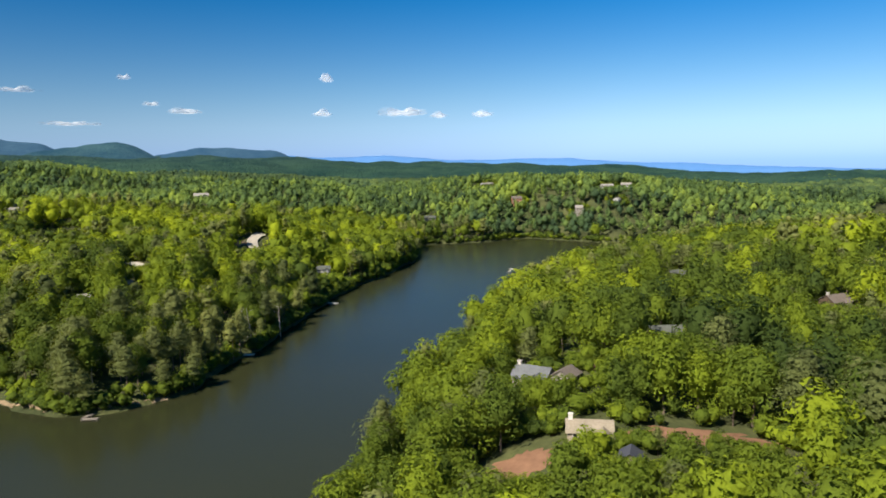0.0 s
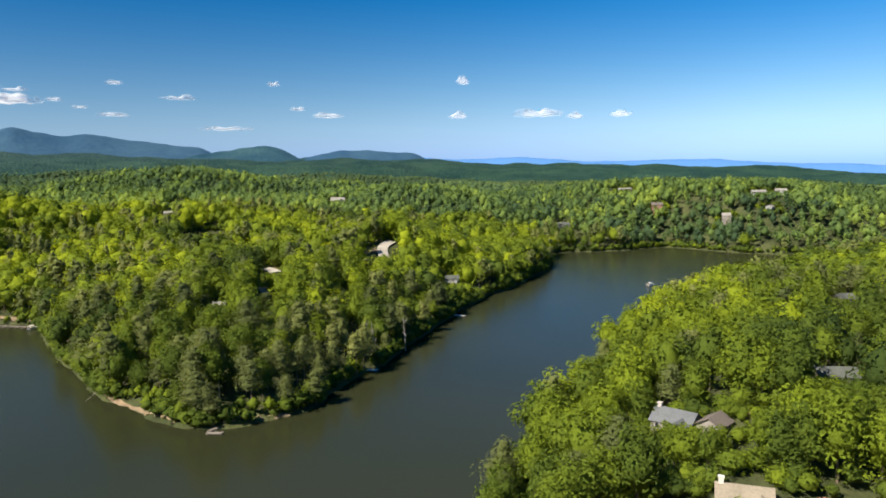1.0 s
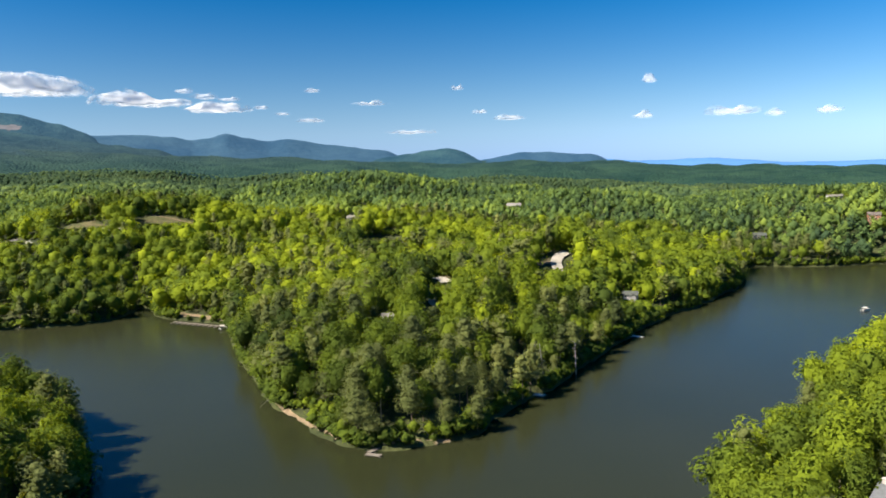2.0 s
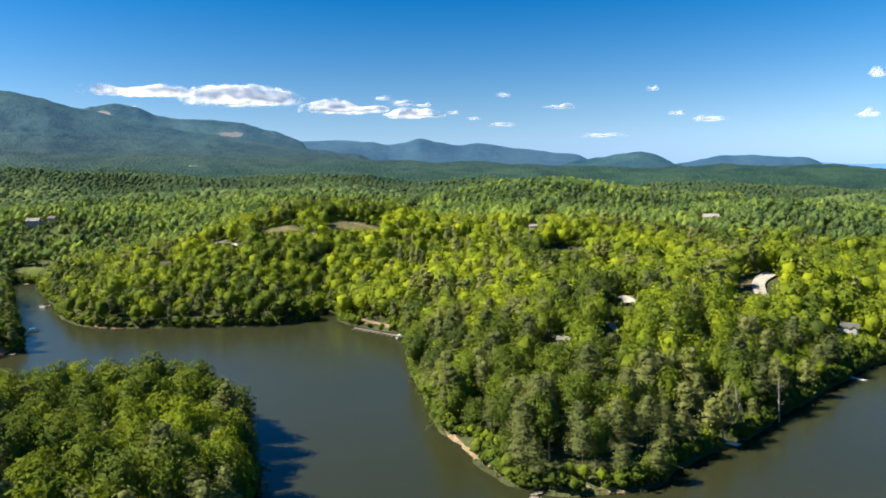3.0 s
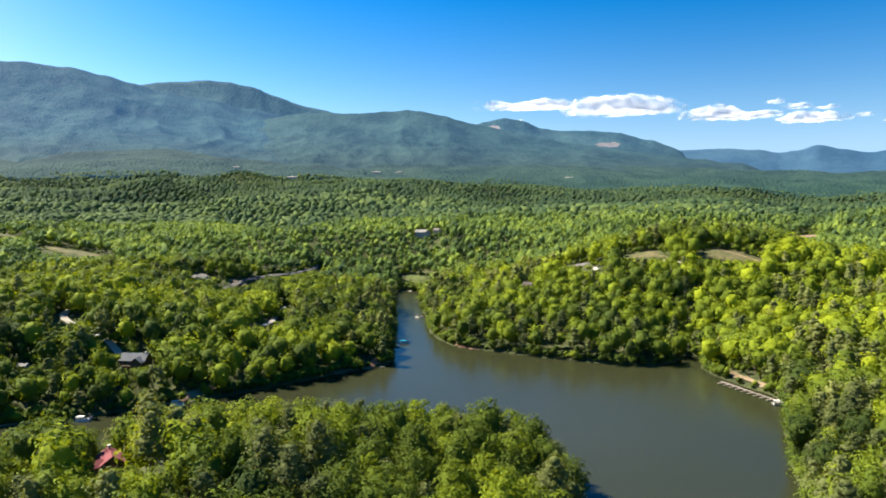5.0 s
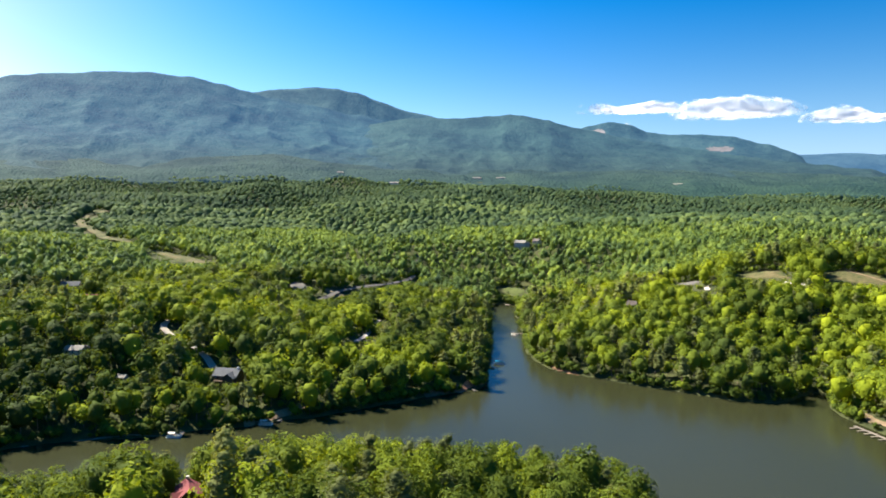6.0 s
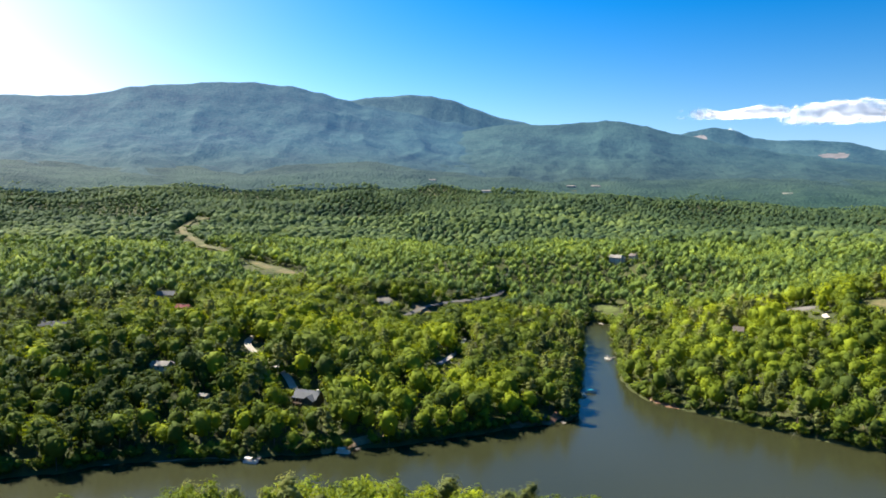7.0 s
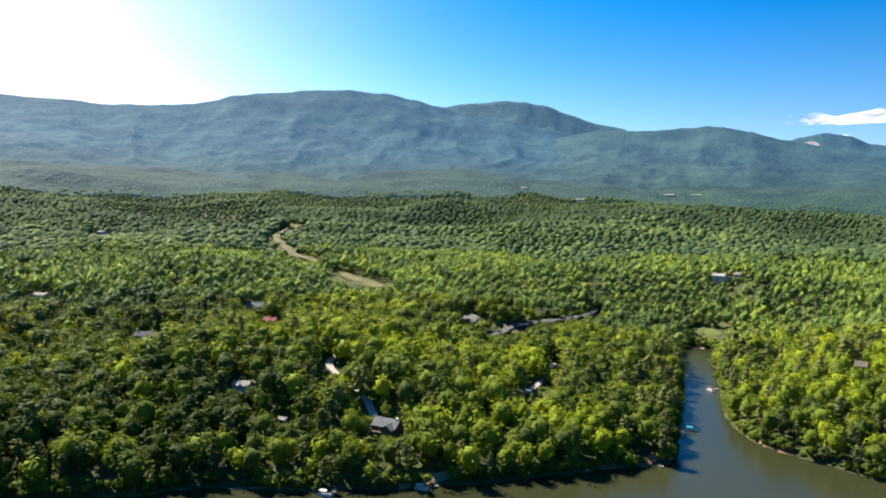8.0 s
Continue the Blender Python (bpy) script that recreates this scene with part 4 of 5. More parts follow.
pontoon_boat(-605, 258, 70, M_TEAL, "pontoon boat with a teal canvas cover")
pontoon_boat(-716, 303, 20, M_RUBBER, "pontoon boat with a dark canopy in the cove")
pontoon_boat(26, 640, 60, M_WHITE, "white pontoon boat out on the lake", 9)
pontoon_boat(-369, 414, 80, M_WHITE, "white boat moored at the end of a dock", 7)


def rock(x, y, size, seed):
    """A weathered boulder, half sunk in the bank."""
    rng = random.Random(seed)
    bm = bmesh.new()
    bmesh.ops.create_icosphere(bm, subdivisions=2, radius=1)
    for v in bm.verts:
        v.co = Vector((v.co.x * size * 1.3, v.co.y * size, v.co.z * size * 0.7)) * rng.uniform(0.78, 1.15)
    ob = part("rock", bm, M_SAND)
    ob.matrix_basis = pose(x, y, max(height(x, y), 0.0) + size * 0.25, 0, 0, rng.uniform(0, 360))
    tagged(ob, "weathered tan rock lying on the sandy bank", "rock", "rocks along the bank")


for k, (rx, ry) in enumerate(((-189, 279), (-182, 276.5), (-178, 275), (-171, 272.5), (-154, 272), (-150, 274), (-147, 276), (-143, 279), (-139, 283), (-134, 286), (-130, 290), (-580, 294), (-574, 299), (-568, 303), (-540, 216), (-534, 208))):
    rock(rx, ry, 0.7 + 0.5 * ((k * 7) % 5) / 5, k)


def dead_tree(x, y, tall, lean, seed, label, z=None):
    rng = random.Random(seed)
    bm = bmesh.new()
    rod(bm, (0, 0, -1), (lean * tall, 0, tall), tall * 0.018, tall * 0.005, 7)
    for k in range(9):
        h = tall * rng.uniform(0.35, 0.95)
        a, s = rng.uniform(0, 6.28), tall * rng.uniform(0.08, 0.2)
        rod(bm, (lean * h, 0, h), (lean * h + s * math.cos(a), s * math.sin(a), h + s * 0.6), 0.07, 0.02, 5)
    tree = part("dead_tree", bm, M_PALEBARK)
    tree.matrix_basis = pose(x, y, height(x, y) if z is None else z, 0, 0, seed * 77)
    return tagged(tree, label, "tree")


dead_tree(90, 192, 17, 0.03, 1, "bare pale trunk of a dead tree")
dead_tree(-160, 288, 20, 0.05, 2, "bare pale dead tree near the point")
dead_tree(-120, 372, 20, 0.15, 3, "bare leaning dead tree on the bank")
dead_tree(-113, 400, 19, -0.12, 4, "bare leaning dead tree on the bank")
dead_tree(-134, 287, 6, 1.45, 7, "grey fallen tree with bare boughs on the bank", 0.8)
dead_tree(-126, 383, 16, 0.35, 8, "bare grey dead tree leaning over the water")
dead_tree(-229, 291, 4, 1.7, 5, "pale fallen tree lying in the water", 0.4)
dead_tree(-500, 349, 3, 1.6, 6, "pale fallen tree lying in the water", 0.4)


# ---------------------------------------------------------------- trees
PHI = (1 + 5 ** 0.5) / 2
ICO_V = np.array([(-1, PHI, 0), (1, PHI, 0), (-1, -PHI, 0), (1, -PHI, 0), (0, -1, PHI), (0, 1, PHI), (0, -1, -PHI), (0, 1, -PHI), (PHI, 0, -1), (PHI, 0, 1), (-PHI, 0, -1), (-PHI, 0, 1)]) / math.hypot(1, PHI)
ICO_F = np.array([(0, 11, 5), (0, 5, 1), (0, 1, 7), (0, 7, 10), (0, 10, 11), (1, 5, 9), (5, 11, 4), (11, 10, 2), (10, 7, 6), (7, 1, 8), (3, 9, 4), (3, 4, 2), (3, 2, 6), (3, 6, 8), (3, 8, 9), (4, 9, 5), (2, 4, 11), (6, 2, 10), (8, 6, 7), (9, 8, 1)])
OCT_V = np.array([(1, 0, 0), (-1, 0, 0), (0, 1, 0), (0, -1, 0), (0, 0, 1), (0, 0, -1)], float)
OCT_F = np.array([(0, 2, 4), (2, 1, 4), (1, 3, 4), (3, 0, 4), (2, 0, 5), (1, 2, 5), (3, 1, 5), (0, 3, 5)])


def crown(rng, lumps, sprays, spray, pine=False, ball=(ICO_V, ICO_F), slim=1.0, cores=1, core=0.84):
    """The crown of a tree one unit high: lumps of foliage with sprays of leaves standing out from them."""
    V, F, at = [], [], 0
    centres, radii = [], []
    for k in range(lumps):
        if pine:
            h = 0.42 + 0.52 * (k + 0.5) / lumps
            w = (0.23 * math.sqrt(max(1.0 - h, 0)) / 0.75 + 0.03) * slim
            c = np.array([*(rng.normal(0, 0.07, 2) * (1.25 - h)), h])
            r = np.array([w, w, 0.085 + 0.30 / lumps]) * rng.uniform(0.75, 1.25, 3)
        elif lumps == 1:
            c, r = np.array([0, 0, 0.48]), np.array([0.28 * slim, 0.28 * slim, 0.50])
        elif k == 0:
            c, r = np.array([0, 0, 0.54]), np.array([0.22 * slim, 0.22 * slim, 0.36])
        else:
            a, h = 2.4 * k + rng.uniform(-0.3, 0.3), 0.28 + 0.60 * (k - 0.5) / max(lumps - 1, 1) + rng.uniform(-0.06, 0.06)
            o = (0.215 - 0.38 * max(h - 0.55, 0) - 0.15 * max(0.42 - h, 0)) * slim * rng.uniform(0.8, 1.25)
            c = np.array([o * math.cos(a), o * math.sin(a), h])
            r = rng.uniform(0.09, 0.15) * (1.25 if lumps < 9 else 1.0) * np.array([1.0, 1.0, 0.95])
        centres.append(c), radii.append(r)
        if k < cores:
            V.append(c + ball[0] * r * (core if sprays else 1.0) * rng.uniform(0.76, 1.14, (len(ball[0]), 1)))
            F.append(ball[1] + at)
            at += len(ball[0])
    if sprays:
        share = np.array([r.prod() ** (0.4 if pine else 0.6) for r in radii])
        pick = rng.choice(lumps, sprays, p=share / share.sum())
        d = rng.normal(size=(sprays, 3))
        d[:, 2] = d[:, 2] * 0.9 + 0.35
        d /= np.linalg.norm(d, axis=1)[:, None]
        p = np.array(centres)[pick] + d * np.array(radii)[pick] * rng.uniform(0.84, 1.16, (sprays, 1))
        d = d + np.array([0, 0, 0.25])
        d /= np.linalg.norm(d, axis=1)[:, None]
        u = np.cross(d, rng.normal(size=(sprays, 3)))
        u /= np.linalg.norm(u, axis=1)[:, None] + 1e-9
        w = np.cross(d, u) + d * rng.uniform(-0.5, 0.3, (sprays, 1))
        if pine:
            u[:, 2] *= 0.7
            w[:, 2] *= 0.8
        s = spray * rng.uniform(0.6, 1.4, (sprays, 1))
        tri = np.stack([p + u * s, p - u * s * 0.8 + w * s * 0.3, p + w * s * 1.1 - u * s * 0.2], 1)
        V.append(tri.reshape(-1, 3))
        F.append(np.arange(sprays * 3).reshape(-1, 3) + at)
    return np.concatenate(V), np.concatenate(F)


def stem(rng, sides, limbs, width=0.016, top=0.7):
    """A tapered trunk with limbs, one unit high."""
    V, F, at = [], [], 0
    runs = [((0, 0, -0.06), (rng.normal(0, 0.015), rng.normal(0, 0.015), top), width, width * 0.3)]
    for k in range(limbs):
        a, h = rng.uniform(0, 2 * math.pi), rng.uniform(0.28, 0.6)
        runs.append(((0, 0, h), (0.16 * math.cos(a), 0.16 * math.sin(a), h + rng.uniform(0.08, 0.2)), width * 0.4, width * 0.12))
    for p, q, r0, r1 in runs:
        ring = np.array([(math.cos(2 * math.pi * k / sides), math.sin(2 * math.pi * k / sides), 0) for k in range(sides)])
        V.append(np.concatenate([np.array(p) + ring * r0, np.array(q) + ring * r1]))
        for k in range(sides):
            j = (k + 1) % sides
            F += [(at + k, at + j, at + sides + j), (at + k, at + sides + j, at + sides + k)]
        at += 2 * sides
    return np.concatenate(V), np.array(F)


def grove(name, P, kinds, size, tones, protos, mats, label):
    """Many trees joined into one mesh. protos: kind -> (corners, triangles, part of each triangle)."""
    rng = np.random.default_rng(len(P))
    VV, FF, II, TT, at = [], [], [], [], 0
    for k, (v, f, idx) in enumerate(protos):
        sel = np.flatnonzero(kinds == k)
        if not len(sel):
            continue
        a = rng.uniform(0, 2 * math.pi, len(sel))
        c, s = np.cos(a)[:, None], np.sin(a)[:, None]
        wide = size[sel, None] * rng.uniform(0.88, 1.15, (len(sel), 1))
        x = (v[:, 0] * c - v[:, 1] * s) * wide + P[sel, 0, None]
        y = (v[:, 0] * s + v[:, 1] * c) * wide + P[sel, 1, None]
        z = v[:, 2] * size[sel, None] + P[sel, 2, None]
        VV.append(np.stack([x, y, z], -1).reshape(-1, 3))
        FF.append((f[None] + (np.arange(len(sel)) * len(v))[:, None, None] + at).reshape(-1, 3))
        II.append(np.tile(idx, len(sel)))
        TT.append(np.repeat(tones[sel], len(v)))
        at += len(sel) * len(v)
    ob = new(name, tri_mesh(name, np.concatenate(VV), np.concatenate(FF), mats, np.concatenate(II), np.concatenate(TT), flat=False))
    return tagged(ob, label, "trees", kind="stuff")


def scatter(spacing, r0, r1, a0, a1, seed):
    """Places for trees: a jittered lattice over a ring of the land, without the open places and the water."""
    rng = np.random.default_rng(seed)
    g = np.arange(-r1, r1, spacing)
    X, Y = np.meshgrid(g, g)
    X = X + (np.arange(len(g)) % 2 * spacing / 2)[:, None]
    X, Y = X.ravel() + rng.uniform(-0.47, 0.47, X.size) * spacing, Y.ravel() + rng.uniform(-0.47, 0.47, X.size) * spacing
    X, Y = X + MID[0], Y + MID[1]
    A, Rr = bearing(X, Y)
    Rr = Rr + np.where(Rr > 1050, 60 * vnoise(X, Y, 7, 91) + 50 * vnoise(X, Y, 90, 92), 0)
    ok = (Rr >= r0) & (Rr < r1) & (A > a0) & (A < a1)
    X, Y = X[ok], Y[ok]
    ok = ~cleared(X, Y)
    X, Y = X[ok], Y[ok]
    z, d = ground(X, Y)
    ok = d > 1.0
    return np.c_[X, Y, z][ok], d[ok], rng


def stand(P, d, rng, lo, hi):
    """Sort, size and tone of every tree: pines stand by the shore and in patches."""
    patch = vnoise(P[:, 0], P[:, 1], 90, 31) + 0.6 * vnoise(P[:, 0], P[:, 1], 35, 32)
    pine = rng.uniform(size=len(P)) < np.clip(0.14 + 0.30 * patch + 0.34 * np.exp(-d / 28), 0.03, 0.72)
    size = rng.uniform(lo, hi, len(P)) * (0.9 + 0.1 * smooth(0, 20, d)) * (1 + 0.16 * vnoise(P[:, 0], P[:, 1], 45, 33))
    size = size * (1 + 0.34 * smooth(650, 1000, np.hypot(P[:, 0] - MID[0], P[:, 1] - MID[1])) * vnoise(P[:, 0], P[:, 1], 190, 36))
    size = np.minimum(size, np.maximum(headroom(*P.T), 2.0))
    tone = np.clip(0.42 + 0.20 * rng.normal(size=len(P)) + 0.26 * vnoise(P[:, 0], P[:, 1], 130, 34) + 0.22 * vnoise(P[:, 0], P[:, 1], 260, 37) + 0.30 * vnoise(P[:, 0], P[:, 1], 40, 35) + 0.5 * (rng.uniform(size=len(P)) < 0.1), -0.1, 1.3)
    tone = tone - 0.35 * np.exp(-((P[:, 0] - 125) / 62) ** 2 - ((P[:, 1] - 250) / 120) ** 2)      # lower tone on the eastern slope
    tone = tone - 0.42 * np.exp(-((P[:, 0] + 760) / 210) ** 2 - ((P[:, 1] + 270) / 150) ** 2) - 0.34 * np.exp(-((P[:, 0] + 490) / 75) ** 2 - ((P[:, 1] + 110) / 110) ** 2)      # lower again to the southwest; along the southern shore shade is put in as tone
    return pine, size, tone


def protos(rng, n, lumps, sprays, spray, sides, limbs, ball=(ICO_V, ICO_F)):
    out = []
    for k in range(2 * n):
        pine = k >= n
        wide = rng.uniform(0.92, 1.22) * (1.22 if lumps in (5, 7) and not pine else 1.3 if lumps == 4 else 1.45 if lumps == 3 else 1.75 if lumps < 3 else 1)
        v, f = crown(rng, lumps, sprays, spray * (0.85 if pine else 1), pine, ball, wide, lumps if pine else 1, (0.60 if pine else 0.92) if lumps > 2 else 1.0)
        idx = np.full(len(f), 1 if pine else 0)
        if sides:
            v2, f2 = stem(rng, sides, limbs)
            f = np.concatenate([f, f2 + len(v)])
            v, idx = np.concatenate([v, v2]), np.concatenate([idx, np.full(len(f2), 2)])
        out.append((v, f, idx))
    return out


def plant(name, spacing, r0, r1, a0, a1, lo, hi, spec, seed, label, skip=None, mats=(M_LEAF, M_PINE)):
    P, d, rng = scatter(spacing, r0, r1, a0, a1, seed)
    if skip is not None:
        P, d = P[~skip(P)], d[~skip(P)]
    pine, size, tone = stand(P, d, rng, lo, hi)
    kinds = rng.integers(0, spec[0], len(P)) + np.where(pine & (spec[1] > 4), spec[0], 0)
    grove(name, P, kinds, size, tone, protos(rng, *spec), [*mats, M_BARK], label)


def singled(P):
    """The stretches of bank where every tree is a thing of its own."""
    return (np.hypot(P[:, 0] + 290, P[:, 1] - 185) < 78) | (np.hypot(P[:, 0] - 20, P[:, 1] - 205) < 66) | (np.hypot(P[:, 0] + 165, P[:, 1] - 305) < 46)


def single_trees():
    P, d, rng = scatter(9.8, 0, 520, -76, 150, 5)
    keep = singled(P)
    P, d = P[keep], d[keep]
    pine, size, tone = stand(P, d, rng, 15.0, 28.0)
    stock = []
    for k in range(16):
        is_pine = k >= 10
        v, f = crown(rng, 15, 1150, 0.0285 if not is_pine else 0.023, is_pine, slim=rng.uniform(0.95, 1.2), cores=15 if is_pine else 1, core=0.60 if is_pine else 0.92)
        me = tri_mesh("crown", v, f, [M_PINE if is_pine else M_LEAF], tone=np.full(len(v), 0.15 + 0.06 * (k % 10)), flat=False)
        v2, f2 = stem(rng, 6, 5)
        stock.append((me, tri_mesh("trunk", v2, f2, [M_BARK])))
    for i in range(len(P)):
        k = int(rng.integers(10, 16)) if pine[i] else int(np.clip(rng.normal(tone[i] * 10, 1.5), 0, 9))
        tree = new("pine_tree" if pine[i] else "broadleaf_tree")
        for nm, me in (("trunk", stock[k][1]), ("crown", stock[k][0])):
            ob = new(nm, me)
            ob.parent = tree
        tree.matrix_basis = pose(*P[i], 0, 0, float(rng.uniform(0, 360))) @ Matrix.Diagonal((size[i] * rng.uniform(0.9, 1.15), size[i] * rng.uniform(0.9, 1.15), size[i], 1))
        if pine[i]:
            tagged(tree, "grey-green pine with a bare lower trunk on the bank", "tree", "pines on the lake banks")
        else:
            shade = "dark green" if k < 3 else "fresh green" if k < 7 else "bright yellow-green"
            tagged(tree, shade + " broadleaf tree with a rounded leafy crown", "tree", "broadleaf trees on the lake banks")


single_trees()


def out_of_sight(P):
    """The bank behind and beside the start of the flight."""
    return (P[:, 0] > -60) & ((P[:, 1] < 60) | (P[:, 0] > 40 + 0.62 * P[:, 1])) | (P[:, 0] > -460) & (P[:, 1] < -10)


plant("near_woods", 9.6, 0, 420, -76, 150, 15.0, 28.0, (8, 10, 500, 0.0342, 4, 1), 5, "dense mixed woods of broadleaf trees and pines by the lake", lambda P: singled(P) | out_of_sight(P))
plant("bank_woods", 10.5, 0, 420, -76, 150, 15.0, 28.0, (6, 8, 190, 0.048, 3, 1), 16, "mixed woods on the banks where the lake runs on", lambda P: ~out_of_sight(P) | singled(P))
for turn0, turn1 in ((-180, -76), (150, 180)):
    plant("bank_woods", 10.5, 0, 260, turn0, turn1, 15.0, 28.0, (6, 8, 190, 0.048, 3, 1), 15, "mixed woods on the bank where the lake narrows")
plant("lakeside_woods", 9.5, 420, 820, -37, 134, 14.0, 27.0, (8, 7, 112, 0.057, 3, 0), 6, "dense mixed woods on the slopes round the lake", singled)
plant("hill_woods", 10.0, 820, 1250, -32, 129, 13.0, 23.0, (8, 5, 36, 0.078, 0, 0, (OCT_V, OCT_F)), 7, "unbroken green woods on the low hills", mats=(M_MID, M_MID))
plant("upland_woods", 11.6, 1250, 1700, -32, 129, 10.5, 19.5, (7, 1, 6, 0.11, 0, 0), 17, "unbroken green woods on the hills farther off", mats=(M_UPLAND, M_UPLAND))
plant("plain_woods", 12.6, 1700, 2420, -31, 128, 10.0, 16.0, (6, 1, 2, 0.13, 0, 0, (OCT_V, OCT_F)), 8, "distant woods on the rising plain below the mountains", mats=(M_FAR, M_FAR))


def canopy(name, label, r0, r1, rows, step):
    """Treetops too small to tell apart: one rolling sheet of crowns over the plain, up to the foot of the mountains."""
    def fn(X, Y, A, Rr):
        z = ground(X.ravel(), Y.ravel())[0].reshape(X.shape)
        for bx, by, _, _ in BARNS:
            far = math.hypot(bx - MID[0], by - MID[1])
            along = ((X - bx) * (MID[0] - bx) + (Y - by) * (MID[1] - by)) / far
            z = z - 8 * np.exp(-(((X - bx) * (by - MID[1]) - (Y - by) * (bx - MID[0])) / far / 42) ** 4 - ((along - 60) / 110) ** 4)
        return z + 10 + 2.4 * vnoise(X, Y, 26, 71) + 2.0 * vnoise(X, Y, 12, 72) + 1.2 * vnoise(X, Y, 7, 74) + 4 * vnoise(X, Y, 170, 73) - 40 * smooth(r0 + 12, r0 - 8, Rr) + 3 * smooth(2400, 2800, Rr)
    v, f = polar_sheet(np.arange(-31, 128.1, step), np.concatenate([[r0 - 10], np.geomspace(r0, r1, rows)]), fn)
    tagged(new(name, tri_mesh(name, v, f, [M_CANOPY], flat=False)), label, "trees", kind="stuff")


# treetops carry the same painted haze: greyed tones plus faint emission
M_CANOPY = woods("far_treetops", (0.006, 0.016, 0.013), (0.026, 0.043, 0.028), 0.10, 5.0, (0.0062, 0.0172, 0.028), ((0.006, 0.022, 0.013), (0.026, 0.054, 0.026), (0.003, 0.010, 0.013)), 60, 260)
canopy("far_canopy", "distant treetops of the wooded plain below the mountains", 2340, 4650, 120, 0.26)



def shore_shrubs():
    """Bushes and low boughs along the water's edge."""
    rng = np.random.default_rng(44)
    a, b = SHORE, np.roll(SHORE, -1, 0)
    pts = []
    for p, q in zip(a, b):
        if max(p[1], q[1]) < -150:
            continue
        n = int(np.linalg.norm(q - p) / 0.55)
        pts.append(p + (q - p) * rng.uniform(0, 1, (n, 1)) + rng.normal(0, 3.2, (n, 2)))
    P = np.concatenate(pts)
    P = P[~cleared(P[:, 0], P[:, 1]) | (rng.uniform(size=len(P)) < 0.12)]
    z, d = ground(P[:, 0], P[:, 1])
    ok = (d > 0.3) & (d < 8)
    P = np.c_[P, z - 0.8][ok]
    size = rng.uniform(3.5, 10.5, len(P))
    tone = np.clip(rng.normal(0.12, 0.22, len(P)), 0, 0.8)
    kinds = rng.integers(0, 4, len(P))
    grove("shore_shrubs", P, kinds, size, tone, [(v * (1.35, 1.35, 1), f, np.zeros(len(f), int)) for v, f in (crown(rng, 3, 34, 0.07, slim=1.4, ball=(OCT_V, OCT_F)) for _ in range(4))], [M_LEAF], "bushes and low boughs along the water's edge")


def undergrowth():
    """Saplings and bushes round the edges of the clearings."""
    rng = np.random.default_rng(45)
    pts = []
    for ox, oy, rx, ry, c, s in OPEN:
        if math.hypot(ox - MID[0], oy - MID[1]) > 1200:
            continue
        n = int(5.0 * math.sqrt(rx * ry))
        a, k = rng.uniform(0, 6.2832, n), rng.uniform(0.97, 1.0, n)
        u, w = (rx * k + rng.uniform(-1, 6, n)) * np.cos(a), (ry * k + rng.uniform(-1, 6, n)) * np.sin(a)
        pts.append(np.c_[ox + c * u - s * w, oy + s * u + c * w])
    P = np.concatenate(pts)
    z, d = ground(P[:, 0], P[:, 1])
    ok = (d > 1) & ~cleared(P[:, 0], P[:, 1])
    P = np.c_[P, z - 0.6][ok]
    size = np.minimum(rng.uniform(4, 10, len(P)), np.maximum(headroom(*P.T), 2.0))
    tone = np.clip(rng.normal(0.32, 0.2, len(P)), 0, 1)
    close = P[:, 0] > -60
    for sel, build in ((close, lambda: crown(rng, 6, 150, 0.042, slim=1.25, core=0.9)), (~close, lambda: crown(rng, 4, 44, 0.058, slim=1.3, ball=(OCT_V, OCT_F)))):
        kinds = [(v * (1.3, 1.3, 1), f, np.zeros(len(f), int)) for v, f in (build() for _ in range(5))]
        grove("undergrowth", P[sel], rng.integers(0, 5, sel.sum()), size[sel], tone[sel], kinds, [M_LEAF], "saplings and bushes round the clearings")


shore_shrubs()
undergrowth()

# ---------------------------------------------------------------- clouds
M_CLOUD = bpy.data.materials.new("cloud_vapour")
M_CLOUD.use_nodes = True
cn, cl = M_CLOUD.node_tree.nodes, M_CLOUD.node_tree.links
cp = cn["Principled BSDF"]
cp.inputs["Base Color"].default_value, cp.inputs["Roughness"].default_value = (0.95, 0.95, 0.96, 1), 1.0
cp.inputs["Specular IOR Level"].default_value = 0.0
ctr, cmix, cair = cn.new("ShaderNodeBsdfTranslucent"), cn.new("ShaderNodeMixShader"), cn.new("ShaderNodeMixShader")
cmix.inputs[0].default_value = 0.5
ctr.inputs["Color"].default_value = (0.95, 0.95, 0.96, 1)
cclear = cn.new("ShaderNodeBsdfTransparent")
cl.new(cp.outputs[0], cmix.inputs[1]), cl.new(ctr.outputs[0], cmix.inputs[2])
cuv, csplit, cgeo, cnoise = cn.new("ShaderNodeTexCoord"), cn.new("ShaderNodeSeparateXYZ"), cn.new("ShaderNodeNewGeometry"), cn.new("ShaderNodeTexNoise")
cl.new(cuv.outputs["Generated"], csplit.inputs[0]), cl.new(cgeo.outputs["Position"], cnoise.inputs["Vector"])
cnoise.inputs["Scale"].default_value, cnoise.inputs["Detail"].default_value, cnoise.inputs["Roughness"].default_value = 0.014, 5, 0.55


def vapour(op, a, b=None, c=None):
    node = cn.new("ShaderNodeMath")
    node.operation = op
    for socket, value in zip(node.inputs, (a, b, c)):
        if isinstance(value, (int, float)):
            socket.default_value = value
        elif value is not None:
            cl.new(value, socket)
    return node.outputs[0]


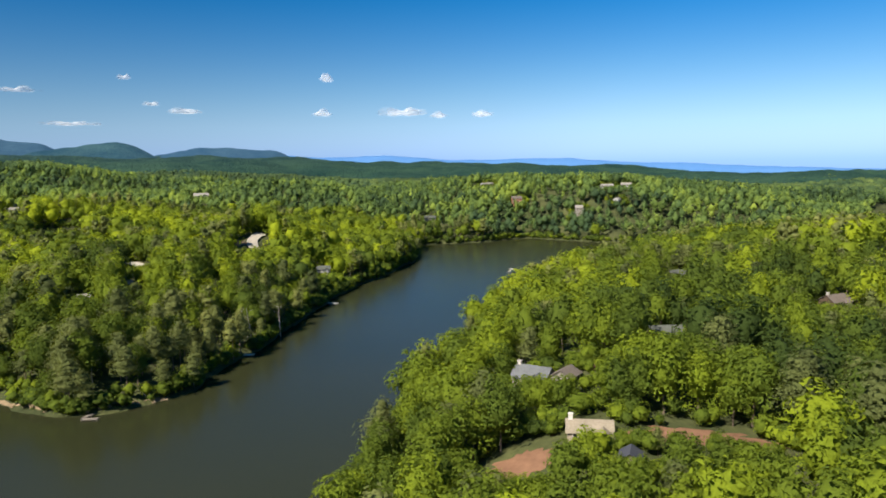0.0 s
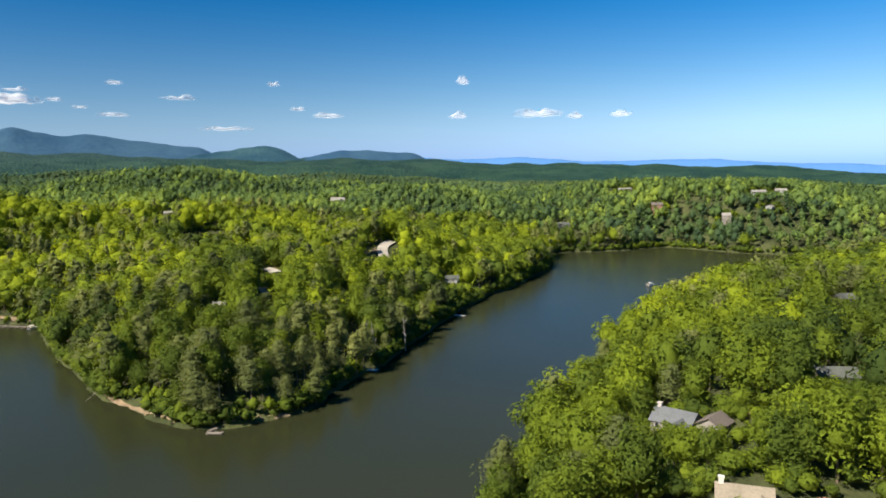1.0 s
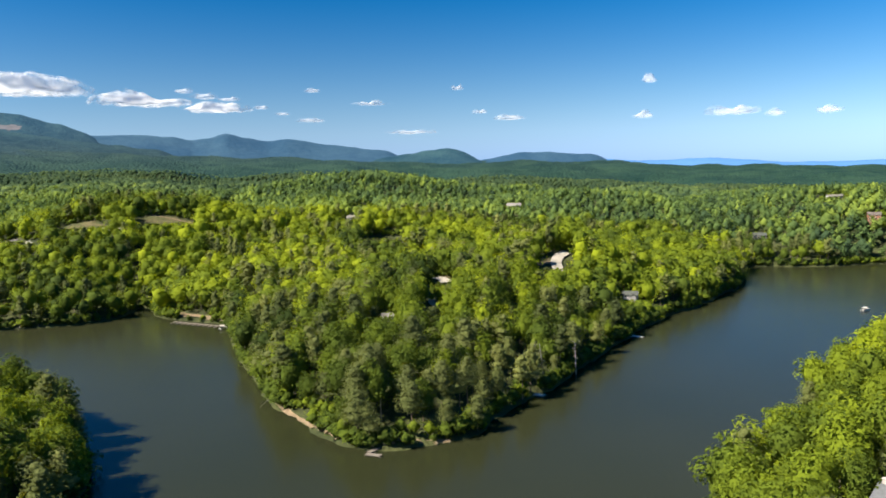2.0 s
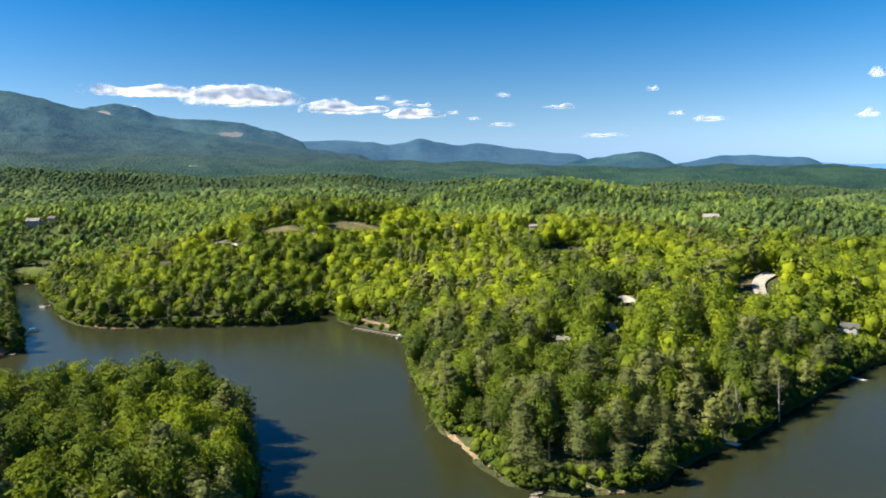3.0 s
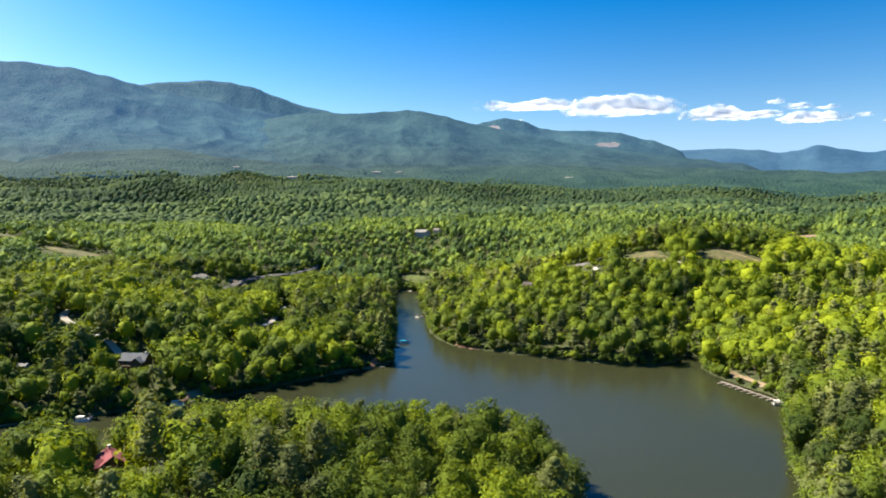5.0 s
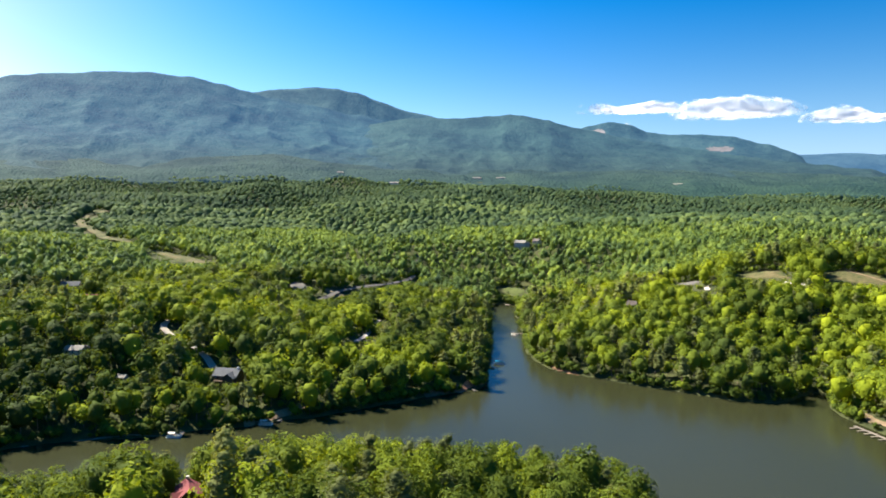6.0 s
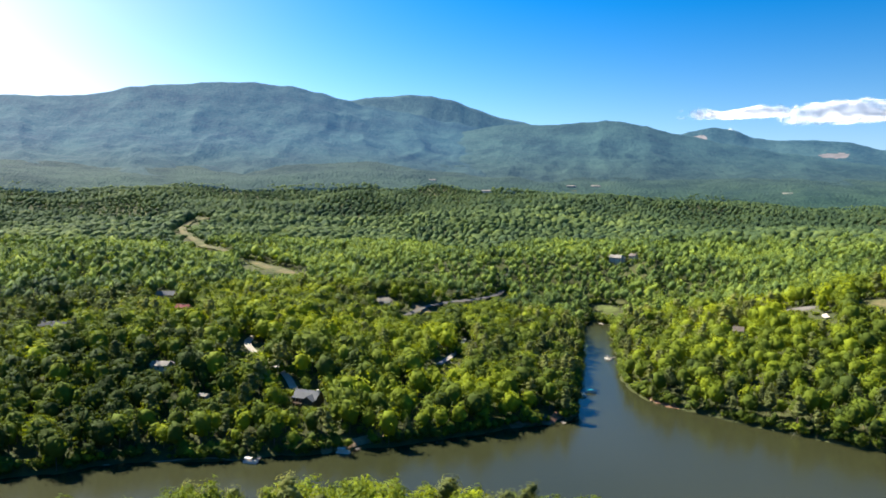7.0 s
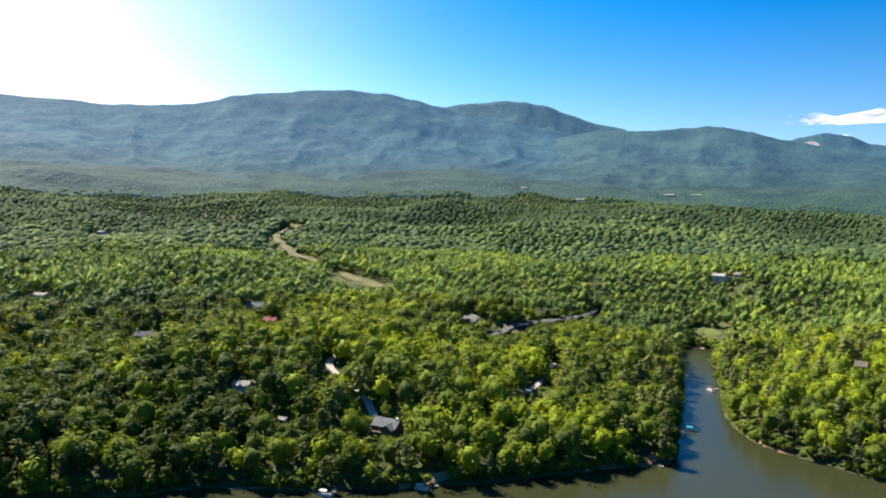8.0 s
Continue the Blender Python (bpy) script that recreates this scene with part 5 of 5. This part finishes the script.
# thick in the middle, thinning out to shreds at the rim, with a flatter base
side = vapour("MULTIPLY_ADD", csplit.outputs["X"], 2.0, -1.0)
rise = vapour("MAXIMUM", vapour("MULTIPLY_ADD", csplit.outputs["Z"], 1.43, -0.43), vapour("MULTIPLY_ADD", csplit.outputs["Z"], -3.3, 1.0))
rim = vapour("SQRT", vapour("ADD", vapour("MULTIPLY", side, side), vapour("MULTIPLY", rise, rise)))
thickness = vapour("MULTIPLY_ADD", cnoise.outputs["Fac"], 2.6, vapour("MULTIPLY_ADD", rim, -1.9, 0.42))
dense = vapour("MULTIPLY", vapour("MINIMUM", vapour("MAXIMUM", thickness, 0.0), 1.0), 0.88)
cl.new(dense, cair.inputs[0])
cl.new(cclear.outputs[0], cair.inputs[1]), cl.new(cmix.outputs[0], cair.inputs[2])
cl.new(cair.outputs[0], cn["Material Output"].inputs["Surface"])
M_WISP = M_CLOUD.copy()
M_WISP.name = "thin_cloud_vapour"
M_WISP.node_tree.nodes[dense.node.name].inputs[1].default_value = 0.38


def cloud(left, up, wide, tall, seed, label="small flat-based white fair-weather cloud", far=4840.0, full=1.0):
    """A cloud at so many degrees to the left and above the horizon, wide and tall in metres."""
    wide, tall = wide * 1.2, tall * 1.25
    rows, cols = 14, max(28, min(90, int(wide / tall * 14)))
    th, ph = np.meshgrid(np.linspace(0.02, math.pi - 0.02, rows), np.linspace(0, 2 * math.pi, cols, endpoint=False), indexing="ij")
    x, y, z = np.cos(ph) * np.sin(th), np.sin(ph) * np.sin(th), np.cos(th)
    lump = lambda size, k: vnoise(x * wide / 2, y * tall * 0.6 + z * tall, size, seed + k)
    swell = 1 + 0.30 * lump(tall * 1.1, 0) + 0.24 * lump(tall * 0.5, 1) + 0.14 * lump(tall * 0.24, 2)
    along = 0.45 + 0.55 * np.clip(1.2 * vnoise(x * wide / 2, 0 * x, max(wide * 0.16, tall * 0.8), seed + 5) + 0.5, 0, 1)
    V = np.stack([x * wide / 2 * (1 + 0.12 * lump(tall * 0.5, 3)), y * tall * 0.6 * swell, np.where(z > 0, z * tall * 0.80 * along, z * tall * 0.20) * swell], -1).reshape(-1, 3)
    i = np.arange(rows * cols).reshape(rows, cols)
    F = np.stack([i[:-1], np.roll(i, -1, 1)[:-1], np.roll(i, -1, 1)[1:], i[1:]], -1).reshape(-1, 4)
    a = radians(left)
    ob = new("cloud", tri_mesh("cloud", V, F, [M_CLOUD if full > 1 else M_WISP], flat=False))
    ob.matrix_basis = pose(MID[0] - math.sin(a) * far, MID[1] + math.cos(a) * far, 110 + math.tan(radians(up)) * far, 0, 0, left)
    ob.visible_shadow = False
    return tagged(ob, label, "cloud", "clouds low over the horizon", "structure")


BANK = "long white cumulus cloud bank with a flat base"
for k, row in enumerate([(64.3, 6.42, 640, 92, BANK), (57.3, 5.9, 720, 106, BANK), (49.7, 5.28, 560, 84, BANK), (44.4, 4.83, 390, 58, BANK)]):
    cloud(*row[:4], k + 1, row[4], full=1.5)
for k, row in enumerate([(65.2, 5.3, 140, 34), (46.7, 6.15, 110, 36), (45.1, 5.77, 175, 40), (43.4, 5.62, 160, 26), (41.1, 5.02, 100, 28), (37.3, 6.3, 110, 36), (37.5, 4.05, 175, 36),
                         (32.9, 5.25, 225, 32), (39.5, 4.58, 92, 25), (11.4, 6.38, 90, 58), (21.9, 3.97, 180, 42), (5.5, 3.8, 285, 55), (2.6, 3.54, 130, 36), (-0.8, 3.61, 142, 42),
                         (11.8, 3.77, 128, 40), (26.0, 6.32, 84, 34), (24.2, 4.47, 92, 28), (29.6, 3.03, 320, 26)]):
    cloud(*row, k + 20)
